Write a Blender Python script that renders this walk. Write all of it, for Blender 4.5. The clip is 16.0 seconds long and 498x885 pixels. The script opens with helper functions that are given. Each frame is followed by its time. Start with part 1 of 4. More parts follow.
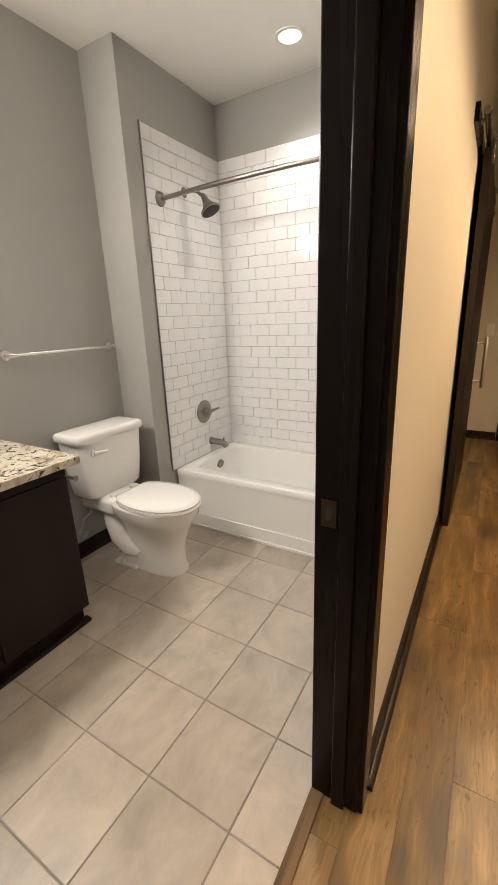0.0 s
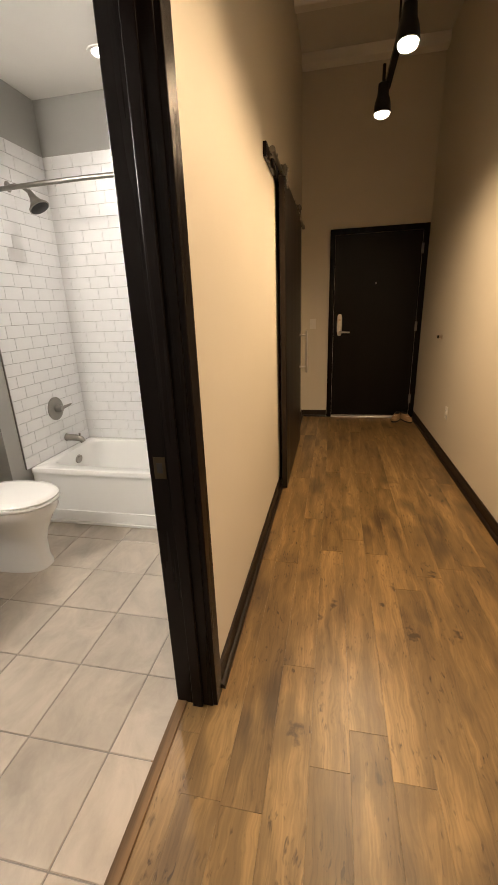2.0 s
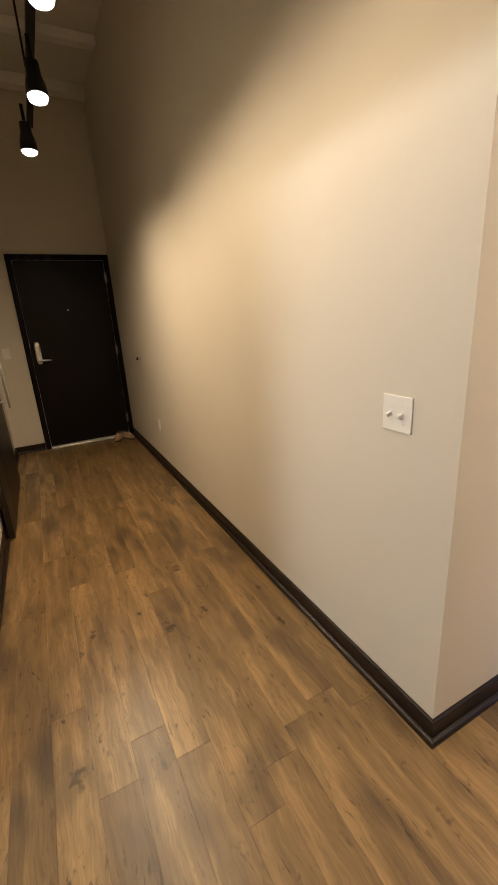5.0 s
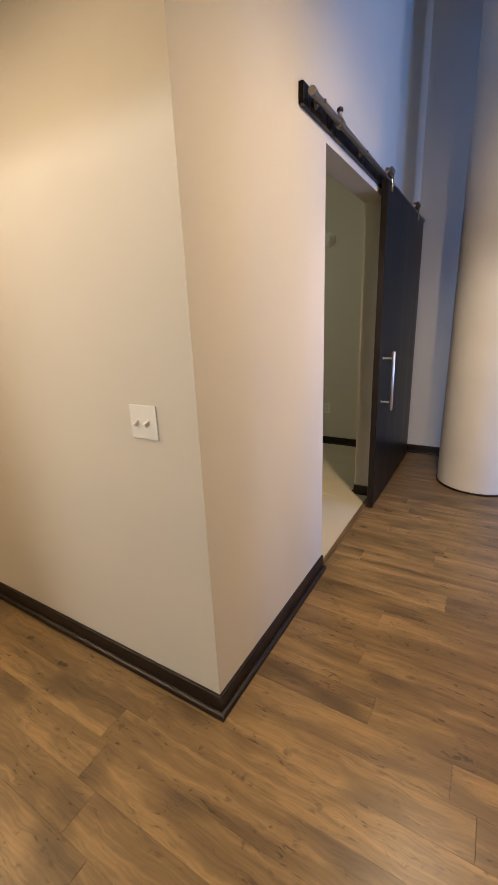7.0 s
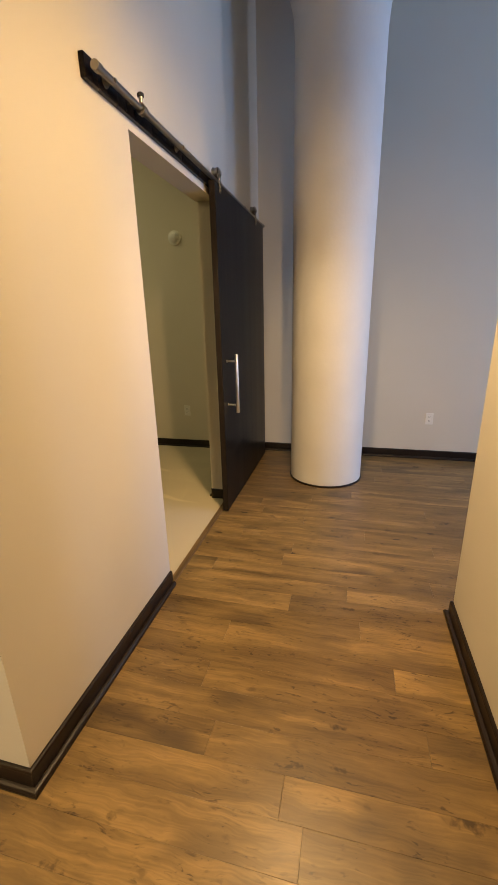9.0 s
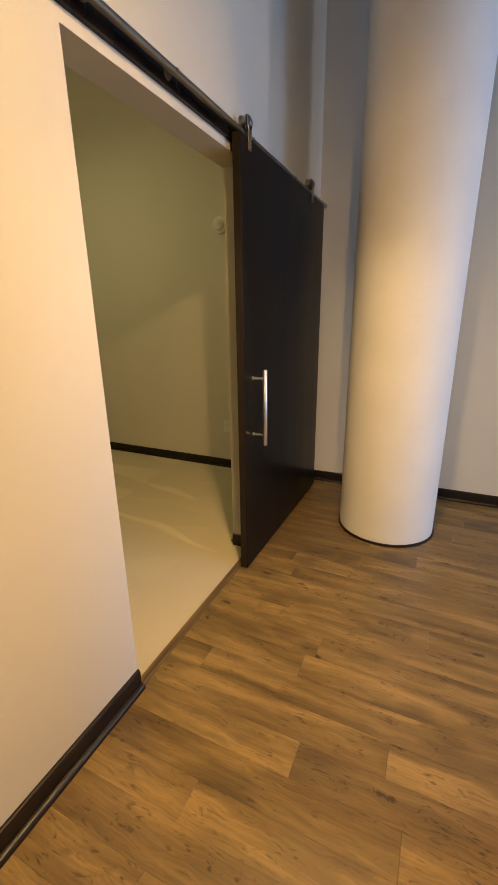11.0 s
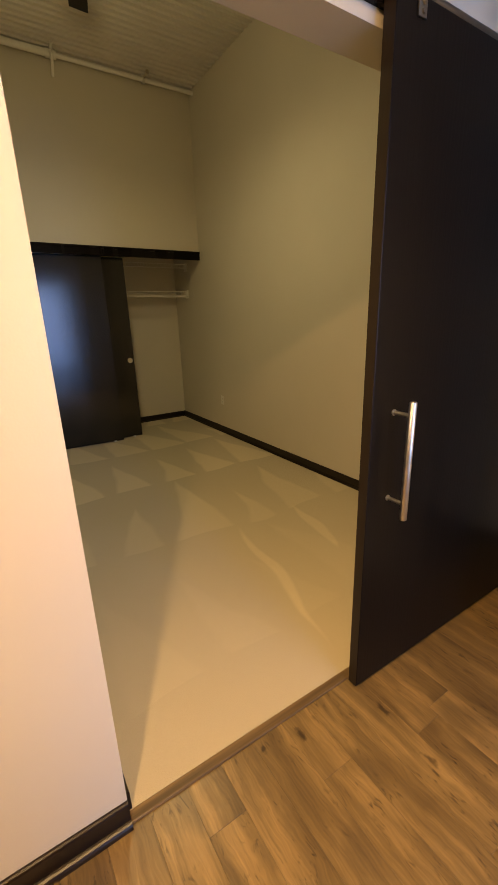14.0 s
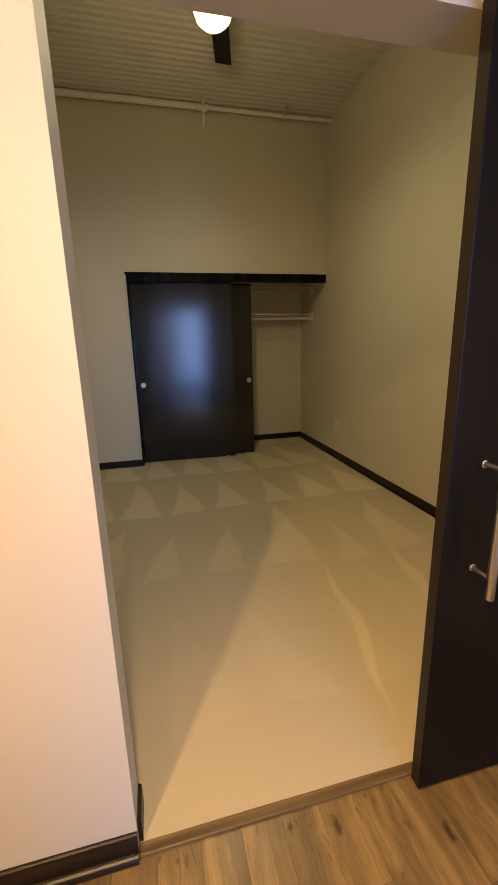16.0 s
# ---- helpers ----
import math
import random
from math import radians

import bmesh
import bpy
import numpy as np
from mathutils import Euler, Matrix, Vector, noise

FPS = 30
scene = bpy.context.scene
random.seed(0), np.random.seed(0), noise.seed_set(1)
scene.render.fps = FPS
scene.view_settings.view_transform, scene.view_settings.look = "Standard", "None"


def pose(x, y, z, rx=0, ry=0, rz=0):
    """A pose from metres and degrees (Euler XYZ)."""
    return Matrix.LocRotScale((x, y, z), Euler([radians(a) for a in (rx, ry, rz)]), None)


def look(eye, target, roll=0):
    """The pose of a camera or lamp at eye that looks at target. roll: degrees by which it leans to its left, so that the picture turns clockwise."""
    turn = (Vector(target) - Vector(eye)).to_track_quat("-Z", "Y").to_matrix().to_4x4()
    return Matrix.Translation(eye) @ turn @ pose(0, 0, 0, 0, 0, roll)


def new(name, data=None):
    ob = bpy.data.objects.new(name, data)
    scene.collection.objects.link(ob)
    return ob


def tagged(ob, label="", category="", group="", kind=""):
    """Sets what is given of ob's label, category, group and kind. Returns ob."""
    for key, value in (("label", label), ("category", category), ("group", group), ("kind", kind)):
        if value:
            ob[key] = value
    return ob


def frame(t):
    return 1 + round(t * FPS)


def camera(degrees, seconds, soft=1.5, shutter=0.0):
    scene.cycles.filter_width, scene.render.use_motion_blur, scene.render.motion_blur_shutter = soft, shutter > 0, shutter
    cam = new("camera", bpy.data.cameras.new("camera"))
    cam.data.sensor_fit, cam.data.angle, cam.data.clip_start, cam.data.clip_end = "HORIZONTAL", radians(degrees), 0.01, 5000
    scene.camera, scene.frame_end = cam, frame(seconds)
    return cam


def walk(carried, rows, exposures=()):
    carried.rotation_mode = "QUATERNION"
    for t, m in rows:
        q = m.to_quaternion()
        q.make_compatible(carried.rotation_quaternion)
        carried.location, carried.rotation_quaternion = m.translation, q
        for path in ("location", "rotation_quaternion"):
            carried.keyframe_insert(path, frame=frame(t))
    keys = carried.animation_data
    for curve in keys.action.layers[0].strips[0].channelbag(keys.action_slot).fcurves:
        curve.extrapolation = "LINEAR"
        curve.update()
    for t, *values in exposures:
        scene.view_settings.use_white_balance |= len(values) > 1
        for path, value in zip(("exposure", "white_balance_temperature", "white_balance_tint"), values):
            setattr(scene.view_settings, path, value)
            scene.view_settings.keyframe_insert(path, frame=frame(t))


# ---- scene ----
cam = camera(63.4, 16.0)
PATH = [
    (0, (-0.014, 0.028, 1.382), (-1.001, 1.666, 0.796), -2.2),
    (0.5, (0.054, -0.024, 1.375), (-0.848, 1.663, 0.792), -1.8),
    (1, (0.125, -0.099, 1.384), (-0.64, 1.648, 0.782), -1.8),
    (1.5, (0.181, -0.158, 1.381), (-0.405, 1.651, 0.761), -1.9),
    (2, (0.201, -0.196, 1.382), (-0.197, 1.661, 0.755), -2.2),
    (2.5, (0.202, -0.191, 1.391), (0.009, 1.696, 0.756), -2.5),
    (3, (0.188, -0.208, 1.405), (0.197, 1.695, 0.789), -3.1),
    (3.2, (0.168, -0.237, 1.413), (0.275, 1.669, 0.816), -2.4),
    (5.3, (0.268, -0.343, 1.432), (1.228, 1.305, 0.828), -3.8),
    (5.5, (0.27, -0.355, 1.429), (1.313, 1.242, 0.828), -3.7),
    (6, (0.231, -0.361, 1.405), (1.531, 1.049, 0.84), -3.0),
    (6.5, (0.261, -0.382, 1.407), (1.742, 0.834, 0.837), -2.8),
    (7, (0.293, -0.404, 1.416), (1.929, 0.591, 0.838), -2.5),
    (7.5, (0.321, -0.434, 1.418), (2.068, 0.35, 0.84), -2.2),
    (8, (0.363, -0.481, 1.428), (2.172, 0.134, 0.837), -1.8),
    (8.5, (0.428, -0.532, 1.435), (2.27, -0.039, 0.83), -1.5),
    (8.7, (0.452, -0.553, 1.425), (2.303, -0.093, 0.823), -1.4),
    (11, (1.3, -0.631, 1.437), (3.027, 0.181, 0.84), -0.8),
    (11.5, (1.463, -0.619, 1.426), (3.131, 0.314, 0.837), -0.9),
    (12, (1.65, -0.548, 1.408), (3.251, 0.514, 0.852), -0.9),
    (12.5, (1.816, -0.537, 1.424), (3.292, 0.694, 0.87), -1.8),
    (13, (1.997, -0.545, 1.438), (3.303, 0.867, 0.889), -1.9),
    (13.5, (2.099, -0.574, 1.436), (3.239, 0.967, 0.866), -1.6),
    (14, (2.153, -0.582, 1.438), (3.174, 1.033, 0.847), -1.9),
    (14.5, (2.229, -0.563, 1.438), (3.119, 1.143, 0.892), -1.2),
    (15, (2.295, -0.568, 1.448), (3.067, 1.213, 0.962), -1.3),
    (15.5, (2.33, -0.583, 1.451), (2.965, 1.257, 0.99), -2.1),
    (16, (2.405, -0.593, 1.456), (2.861, 1.293, 0.972), -1.5),
]
EXPOSURES = [
    (0.0, 0.05, 6300, 10), (2.0, 0.15, 6300, 10), (3.2, 0.13, 6700, 10), (5.3, -0.1, 5550, 6), (7.4, -0.22, 5900, 7), (8.0, -0.16, 7200, 4), (8.7, -0.11, 8200, 3),
    (11.0, -0.05, 9300, 2), (12.5, 0.0, 11000, 1), (13.5, 0.17, 10200, 10), (15.0, 0.19, 8900, 12), (16.0, 0.18, 8600, 12),
]
walk(cam, [(t, look(eye, target, roll)) for t, eye, target, roll in PATH], EXPOSURES)


# ---- world, sun-free evening room light, lamps ----
def lamp_energy(name, kind, energy, colour, place, target=None, **more):
    data = bpy.data.lights.new(name, kind)
    data.energy, data.color = energy, colour
    for key, value in more.items():
        if key == "size":
            data.size = value
        elif key == "size_y":
            data.shape, data.size_y = "RECTANGLE", value
        elif key == "soft":
            data.shadow_soft_size = value
        elif key == "spot":
            data.spot_size = radians(value)
        elif key == "blend":
            data.spot_blend = value
    ob = new(name, data)
    ob.matrix_world = look(place, target) if target else pose(*place)
    return ob


world = bpy.data.worlds.new("World")
scene.world = world
world.use_nodes = True
wn = world.node_tree.nodes
sky = wn.new("ShaderNodeTexSky")
sky.sky_type, sky.sun_disc = "NISHITA", False
sky.sun_elevation, sky.sun_rotation = radians(20), radians(200)
world.node_tree.links.new(sky.outputs[0], wn["Background"].inputs[0])
wn["Background"].inputs[1].default_value = 0.08

WARM = (1.0, 0.69, 0.40)
SOFT = (1.0, 0.90, 0.79)
# daylight that comes in through the living-room windows
lamp_energy("window_daylight", "AREA", 104, (0.10, 0.33, 1.0), (2.87, -4.90, 1.66), (2.87, 0, 1.30), size=0.98, size_y=3.08)
lamp_energy("window_daylight", "AREA", 60, (0.48, 0.58, 1.0), (4.36, -4.90, 1.45), (4.36, 0, 1.05), size=0.5, size_y=1.7)
# heads of the track lights: place, target, watts
HEADS = [
    ((0.45, 2.88, 2.45), (0.45, 3.05, 0), 112, 161, 1.0),
    ((0.49, 2.19, 2.45), (0.47, 1.9, 0), 54, 169, 0.8),
    ((0.49, 1.50, 2.45), (0.47, 0.9, 0), 41, 175, 0.65),
    ((0.47, 0.70, 2.45), (0.47, 0.1, 0), 29, 177, 0.55),
]
HEADS_CORRIDOR = [((2.33, -0.36, 2.50), (2.80, -0.68, 0), 130, 125, 1.0), ((1.65, -0.78, 2.66), (2.50, -0.46, 0), 136, 165, 0.75)]
for place, target, watts, cone, blend in HEADS + HEADS_CORRIDOR:
    lamp_energy("track_spot", "SPOT", watts, WARM, place, target, spot=cone, blend=blend, soft=0.045)
# bathroom: ceiling downlight and the vanity light bar
lamp_energy("bath_downlight", "SPOT", 42, SOFT, (-1.10, 2.39, 2.73), (-1.10, 2.39, 0), spot=124, blend=1.0, soft=0.05)
lamp_energy("vanity_glow", "AREA", 60, SOFT, (-1.93, 0.37, 2.2), (-0.6, 0.9, 1.75), size=0.6, size_y=0.12)
# bedroom: fan light
lamp_energy("fan_glow", "SPOT", 54, (0.95, 0.895, 0.61), (2.975, 2.41, 3.315), (2.975, 2.41, 0), spot=177, blend=0.8, soft=0.08)
lamp_energy("fan_bowl_glow", "POINT", 8, (0.95, 0.895, 0.61), (2.975, 2.41, 3.285), soft=0.08)


# ---- materials ----
def material(name, colour, rough=0.5, metal=0.0, scale=4.0, spread=0.06, grain=60.0, bump=0.05, emit=0.0, coords="Object"):
    """A surface with slow stains and fine grain: colour, roughness, metal, how far the colour strays."""
    m = bpy.data.materials.new(name)
    m.use_nodes = True
    nt = m.node_tree
    n, l = nt.nodes, nt.links
    b = n["Principled BSDF"]
    b.inputs["Roughness"].default_value, b.inputs["Metallic"].default_value = rough, metal
    tc = n.new("ShaderNodeTexCoord")
    big = n.new("ShaderNodeTexNoise")
    big.inputs["Scale"].default_value, big.inputs["Detail"].default_value = scale, 4
    l.new(tc.outputs[coords], big.inputs["Vector"])
    ramp = n.new("ShaderNodeMapRange")
    ramp.inputs["From Min"].default_value, ramp.inputs["From Max"].default_value = 0.3, 0.7
    ramp.inputs["To Min"].default_value, ramp.inputs["To Max"].default_value = 1 - spread, 1 + spread
    l.new(big.outputs["Fac"], ramp.inputs["Value"])
    mul = n.new("ShaderNodeVectorMath")
    mul.operation = "SCALE"
    mul.inputs[0].default_value = colour
    l.new(ramp.outputs[0], mul.inputs["Scale"])
    l.new(mul.outputs[0], b.inputs["Base Color"])
    fine = n.new("ShaderNodeTexNoise")
    fine.inputs["Scale"].default_value, fine.inputs["Detail"].default_value = grain, 3
    l.new(tc.outputs[coords], fine.inputs["Vector"])
    bp = n.new("ShaderNodeBump")
    bp.inputs["Strength"].default_value, bp.inputs["Distance"].default_value = bump, 0.004
    l.new(fine.outputs["Fac"], bp.inputs["Height"])
    l.new(bp.outputs[0], b.inputs["Normal"])
    rr = n.new("ShaderNodeMapRange")
    rr.inputs["To Min"].default_value, rr.inputs["To Max"].default_value = max(rough - 0.06, 0.02), min(rough + 0.08, 1)
    l.new(big.outputs["Fac"], rr.inputs["Value"])
    l.new(rr.outputs[0], b.inputs["Roughness"])
    if emit:
        b.inputs["Emission Color"].default_value = (*colour, 1)
        b.inputs["Emission Strength"].default_value = emit
    return m


def math_node(nt, op, a, b=None):
    node = nt.nodes.new("ShaderNodeMath")
    node.operation = op
    for i, v in enumerate((a, b)):
        if v is None:
            continue
        if isinstance(v, (int, float)):
            node.inputs[i].default_value = v
        else:
            nt.links.new(v, node.inputs[i])
    return node.outputs[0]


def wood_floor():
    """Oak-look planks: grain along y, knots, board-to-board tone."""
    m = bpy.data.materials.new("oak_plank")
    m.use_nodes = True
    nt = m.node_tree
    n, l = nt.nodes, nt.links
    b = n["Principled BSDF"]
    tc, info = n.new("ShaderNodeTexCoord"), n.new("ShaderNodeObjectInfo")
    off = n.new("ShaderNodeVectorMath")
    off.operation = "MULTIPLY_ADD"
    l.new(info.outputs["Random"], off.inputs[0])
    off.inputs[1].default_value = (37.0, 91.0, 13.0)
    l.new(tc.outputs["Object"], off.inputs[2])
    # warp the grain so that it flows round knots
    warp = n.new("ShaderNodeTexNoise")
    mp = n.new("ShaderNodeMapping")
    mp.inputs["Scale"].default_value = (9.0, 4.0, 1.0)
    l.new(off.outputs[0], mp.inputs["Vector"])
    l.new(mp.outputs[0], warp.inputs["Vector"])
    warp.inputs["Scale"].default_value, warp.inputs["Detail"].default_value = 1.6, 3
    add = n.new("ShaderNodeVectorMath")
    add.operation = "MULTIPLY_ADD"
    l.new(warp.outputs["Color"], add.inputs[0])
    add.inputs[1].default_value = (0.045, 0.10, 0)
    l.new(off.outputs[0], add.inputs[2])
    gm = n.new("ShaderNodeMapping")
    gm.inputs["Scale"].default_value = (34.0, 3.0, 1.0)
    l.new(add.outputs[0], gm.inputs["Vector"])
    grain = n.new("ShaderNodeTexNoise")
    grain.inputs["Scale"].default_value, grain.inputs["Detail"].default_value, grain.inputs["Roughness"].default_value = 1.0, 9, 0.64
    l.new(gm.outputs[0], grain.inputs["Vector"])
    cm = n.new("ShaderNodeMapping")
    cm.inputs["Scale"].default_value = (9.0, 1.3, 1.0)
    l.new(add.outputs[0], cm.inputs["Vector"])
    clouds = n.new("ShaderNodeTexNoise")
    clouds.inputs["Scale"].default_value, clouds.inputs["Detail"].default_value, clouds.inputs["Distortion"].default_value = 1.0, 5, 0.8
    l.new(cm.outputs[0], clouds.inputs["Vector"])
    ramp = n.new("ShaderNodeValToRGB")
    e = ramp.color_ramp.elements
    e[0].position, e[0].color = 0.14, (0.044, 0.025, 0.011, 1)
    e[1].position, e[1].color = 0.80, (0.38, 0.240, 0.098, 1)
    mid = e.new(0.5)
    mid.color = (0.176, 0.111, 0.045, 1)
    wm = n.new("ShaderNodeMapping")
    wm.inputs["Scale"].default_value = (1.0, 0.07, 1.0)
    l.new(add.outputs[0], wm.inputs["Vector"])
    wave = n.new("ShaderNodeTexWave")
    wave.inputs["Scale"].default_value, wave.inputs["Distortion"].default_value = 26.0, 9.0
    wave.inputs["Detail"].default_value, wave.inputs["Detail Scale"].default_value = 3.0, 2.2
    l.new(wm.outputs[0], wave.inputs["Vector"])

    def about(socket, mean, weight):
        return math_node(nt, "MULTIPLY", math_node(nt, "SUBTRACT", socket, mean), weight)

    hm = n.new("ShaderNodeMapping")
    hm.inputs["Scale"].default_value = (120.0, 7.0, 1.0)
    l.new(add.outputs[0], hm.inputs["Vector"])
    hair = n.new("ShaderNodeTexNoise")
    hair.inputs["Scale"].default_value, hair.inputs["Detail"].default_value, hair.inputs["Roughness"].default_value = 1.0, 4, 0.7
    l.new(hm.outputs[0], hair.inputs["Vector"])
    tone = math_node(nt, "ADD", 0.492, about(grain.outputs["Fac"], 0.5, 0.48))
    tone = math_node(nt, "ADD", tone, about(hair.outputs["Fac"], 0.5, 0.15))
    tone = math_node(nt, "ADD", tone, about(clouds.outputs["Fac"], 0.5, 0.84))
    tone = math_node(nt, "ADD", tone, about(wave.outputs["Fac"], 0.5, 0.05))
    tone = math_node(nt, "ADD", tone, about(info.outputs["Random"], 0.5, 0.07))
    # knots: dark ragged spots, drawn out a little along the board
    rag = n.new("ShaderNodeTexNoise")
    rag.inputs["Scale"].default_value, rag.inputs["Detail"].default_value = 34.0, 4
    l.new(off.outputs[0], rag.inputs["Vector"])
    for sx, sy, hi, deep in ((9.0, 3.6, 0.105, 0.40), (15.0, 6.5, 0.11, 0.14), (4.5, 2.0, 0.085, 0.40)):
        km = n.new("ShaderNodeMapping")
        km.inputs["Scale"].default_value = (sx, sy, 0.0)
        km.inputs["Location"].default_value = (sx * 1.7, sy * 2.3, 0.0)
        l.new(add.outputs[0], km.inputs["Vector"])
        vor = n.new("ShaderNodeTexVoronoi")
        vor.inputs["Scale"].default_value = 0.8
        l.new(km.outputs[0], vor.inputs["Vector"])
        far = math_node(nt, "ADD", vor.outputs["Distance"], about(rag.outputs["Fac"], 0.5, 0.30))
        knot = n.new("ShaderNodeMapRange")
        knot.inputs["From Min"].default_value, knot.inputs["From Max"].default_value = hi * 0.25, hi
        knot.inputs["To Min"].default_value, knot.inputs["To Max"].default_value = deep, 0.0
        l.new(far, knot.inputs["Value"])
        tone = math_node(nt, "SUBTRACT", tone, knot.outputs[0])
    # dark checks that gather in places
    fm = n.new("ShaderNodeMapping")
    fm.inputs["Scale"].default_value = (95.0, 26.0, 1.0)
    l.new(add.outputs[0], fm.inputs["Vector"])
    fleck = n.new("ShaderNodeTexNoise")
    fleck.inputs["Scale"].default_value, fleck.inputs["Detail"].default_value, fleck.inputs["Distortion"].default_value = 1.0, 3, 0.6
    l.new(fm.outputs[0], fleck.inputs["Vector"])
    fr = n.new("ShaderNodeMapRange")
    fr.inputs["From Min"].default_value, fr.inputs["From Max"].default_value = 0.58, 0.72
    fr.inputs["To Max"].default_value = 0.38
    l.new(fleck.outputs["Fac"], fr.inputs["Value"])
    gather = n.new("ShaderNodeTexNoise")
    gather.inputs["Scale"].default_value, gather.inputs["Detail"].default_value = 7.5, 2
    l.new(off.outputs[0], gather.inputs["Vector"])
    where = n.new("ShaderNodeMapRange")
    where.inputs["From Min"].default_value, where.inputs["From Max"].default_value = 0.46, 0.64
    where.inputs["To Min"].default_value = 0.12
    l.new(gather.outputs["Fac"], where.inputs["Value"])
    tone = math_node(nt, "SUBTRACT", tone, math_node(nt, "MULTIPLY", fr.outputs[0], where.outputs[0]))
    # grey-brown patches that run over a few hands' breadths
    pm = n.new("ShaderNodeMapping")
    pm.inputs["Scale"].default_value = (4.2, 2.2, 1.0)
    l.new(off.outputs[0], pm.inputs["Vector"])
    patch = n.new("ShaderNodeTexNoise")
    patch.inputs["Scale"].default_value, patch.inputs["Detail"].default_value = 1.0, 2
    l.new(pm.outputs[0], patch.inputs["Vector"])
    pr = n.new("ShaderNodeMapRange")
    pr.inputs["From Min"].default_value, pr.inputs["From Max"].default_value = 0.57, 0.74
    pr.inputs["To Max"].default_value = 0.23
    l.new(patch.outputs["Fac"], pr.inputs["Value"])
    tone = math_node(nt, "SUBTRACT", tone, pr.outputs[0])
    l.new(tone, ramp.inputs["Fac"])
    grey = n.new("ShaderNodeMix")
    grey.data_type = "RGBA"
    l.new(math_node(nt, "MULTIPLY", pr.outputs[0], 1.9), grey.inputs["Factor"])
    l.new(ramp.outputs[0], grey.inputs[6])
    grey.inputs[7].default_value = (0.095, 0.066, 0.036, 1)
    l.new(grey.outputs[2], b.inputs["Base Color"])
    rough = n.new("ShaderNodeMapRange")
    rough.inputs["To Min"].default_value, rough.inputs["To Max"].default_value = 0.44, 0.25
    l.new(grain.outputs["Fac"], rough.inputs["Value"])
    l.new(rough.outputs[0], b.inputs["Roughness"])
    bp = n.new("ShaderNodeBump")
    bp.inputs["Strength"].default_value, bp.inputs["Distance"].default_value = 0.30, 0.002
    l.new(grain.outputs["Fac"], bp.inputs["Height"])
    l.new(bp.outputs[0], b.inputs["Normal"])
    return m


def stone_tile():
    """Grey-beige porcelain with clouds, each tile cut from another place."""
    m = material("porcelain_floor", (0.425, 0.368, 0.302), rough=0.34, scale=9, spread=0.20, grain=90, bump=0.03)
    nt = m.node_tree
    n, l = nt.nodes, nt.links
    info = n.new("ShaderNodeObjectInfo")
    off = n.new("ShaderNodeVectorMath")
    off.operation = "MULTIPLY_ADD"
    l.new(info.outputs["Random"], off.inputs[0])
    off.inputs[1].default_value = (53.0, 17.0, 7.0)
    tc = [x for x in n if x.type == "TEX_COORD"][0]
    l.new(tc.outputs["Object"], off.inputs[2])
    mp = n.new("ShaderNodeMapping")
    mp.inputs["Scale"].default_value = (0.75, 0.5, 1.0)
    mp.inputs["Rotation"].default_value = (0, 0, 0.5)
    l.new(off.outputs[0], mp.inputs["Vector"])
    for x in n:
        if x.type == "TEX_NOISE" and x.inputs["Scale"].default_value == 9:
            x.inputs["Detail"].default_value, x.inputs["Roughness"].default_value = 9, 0.66
            l.new(mp.outputs[0], x.inputs["Vector"])
            x.inputs["Distortion"].default_value = 0.5
    tone = [x for x in n if x.type == "VECT_MATH" and x.operation == "SCALE"][0]
    clouds = tone.inputs["Scale"].links[0].from_socket
    own = math_node(nt, "ADD", math_node(nt, "MULTIPLY", info.outputs["Random"], 0.16), 0.92)
    l.new(math_node(nt, "MULTIPLY", clouds, own), tone.inputs["Scale"])
    return m


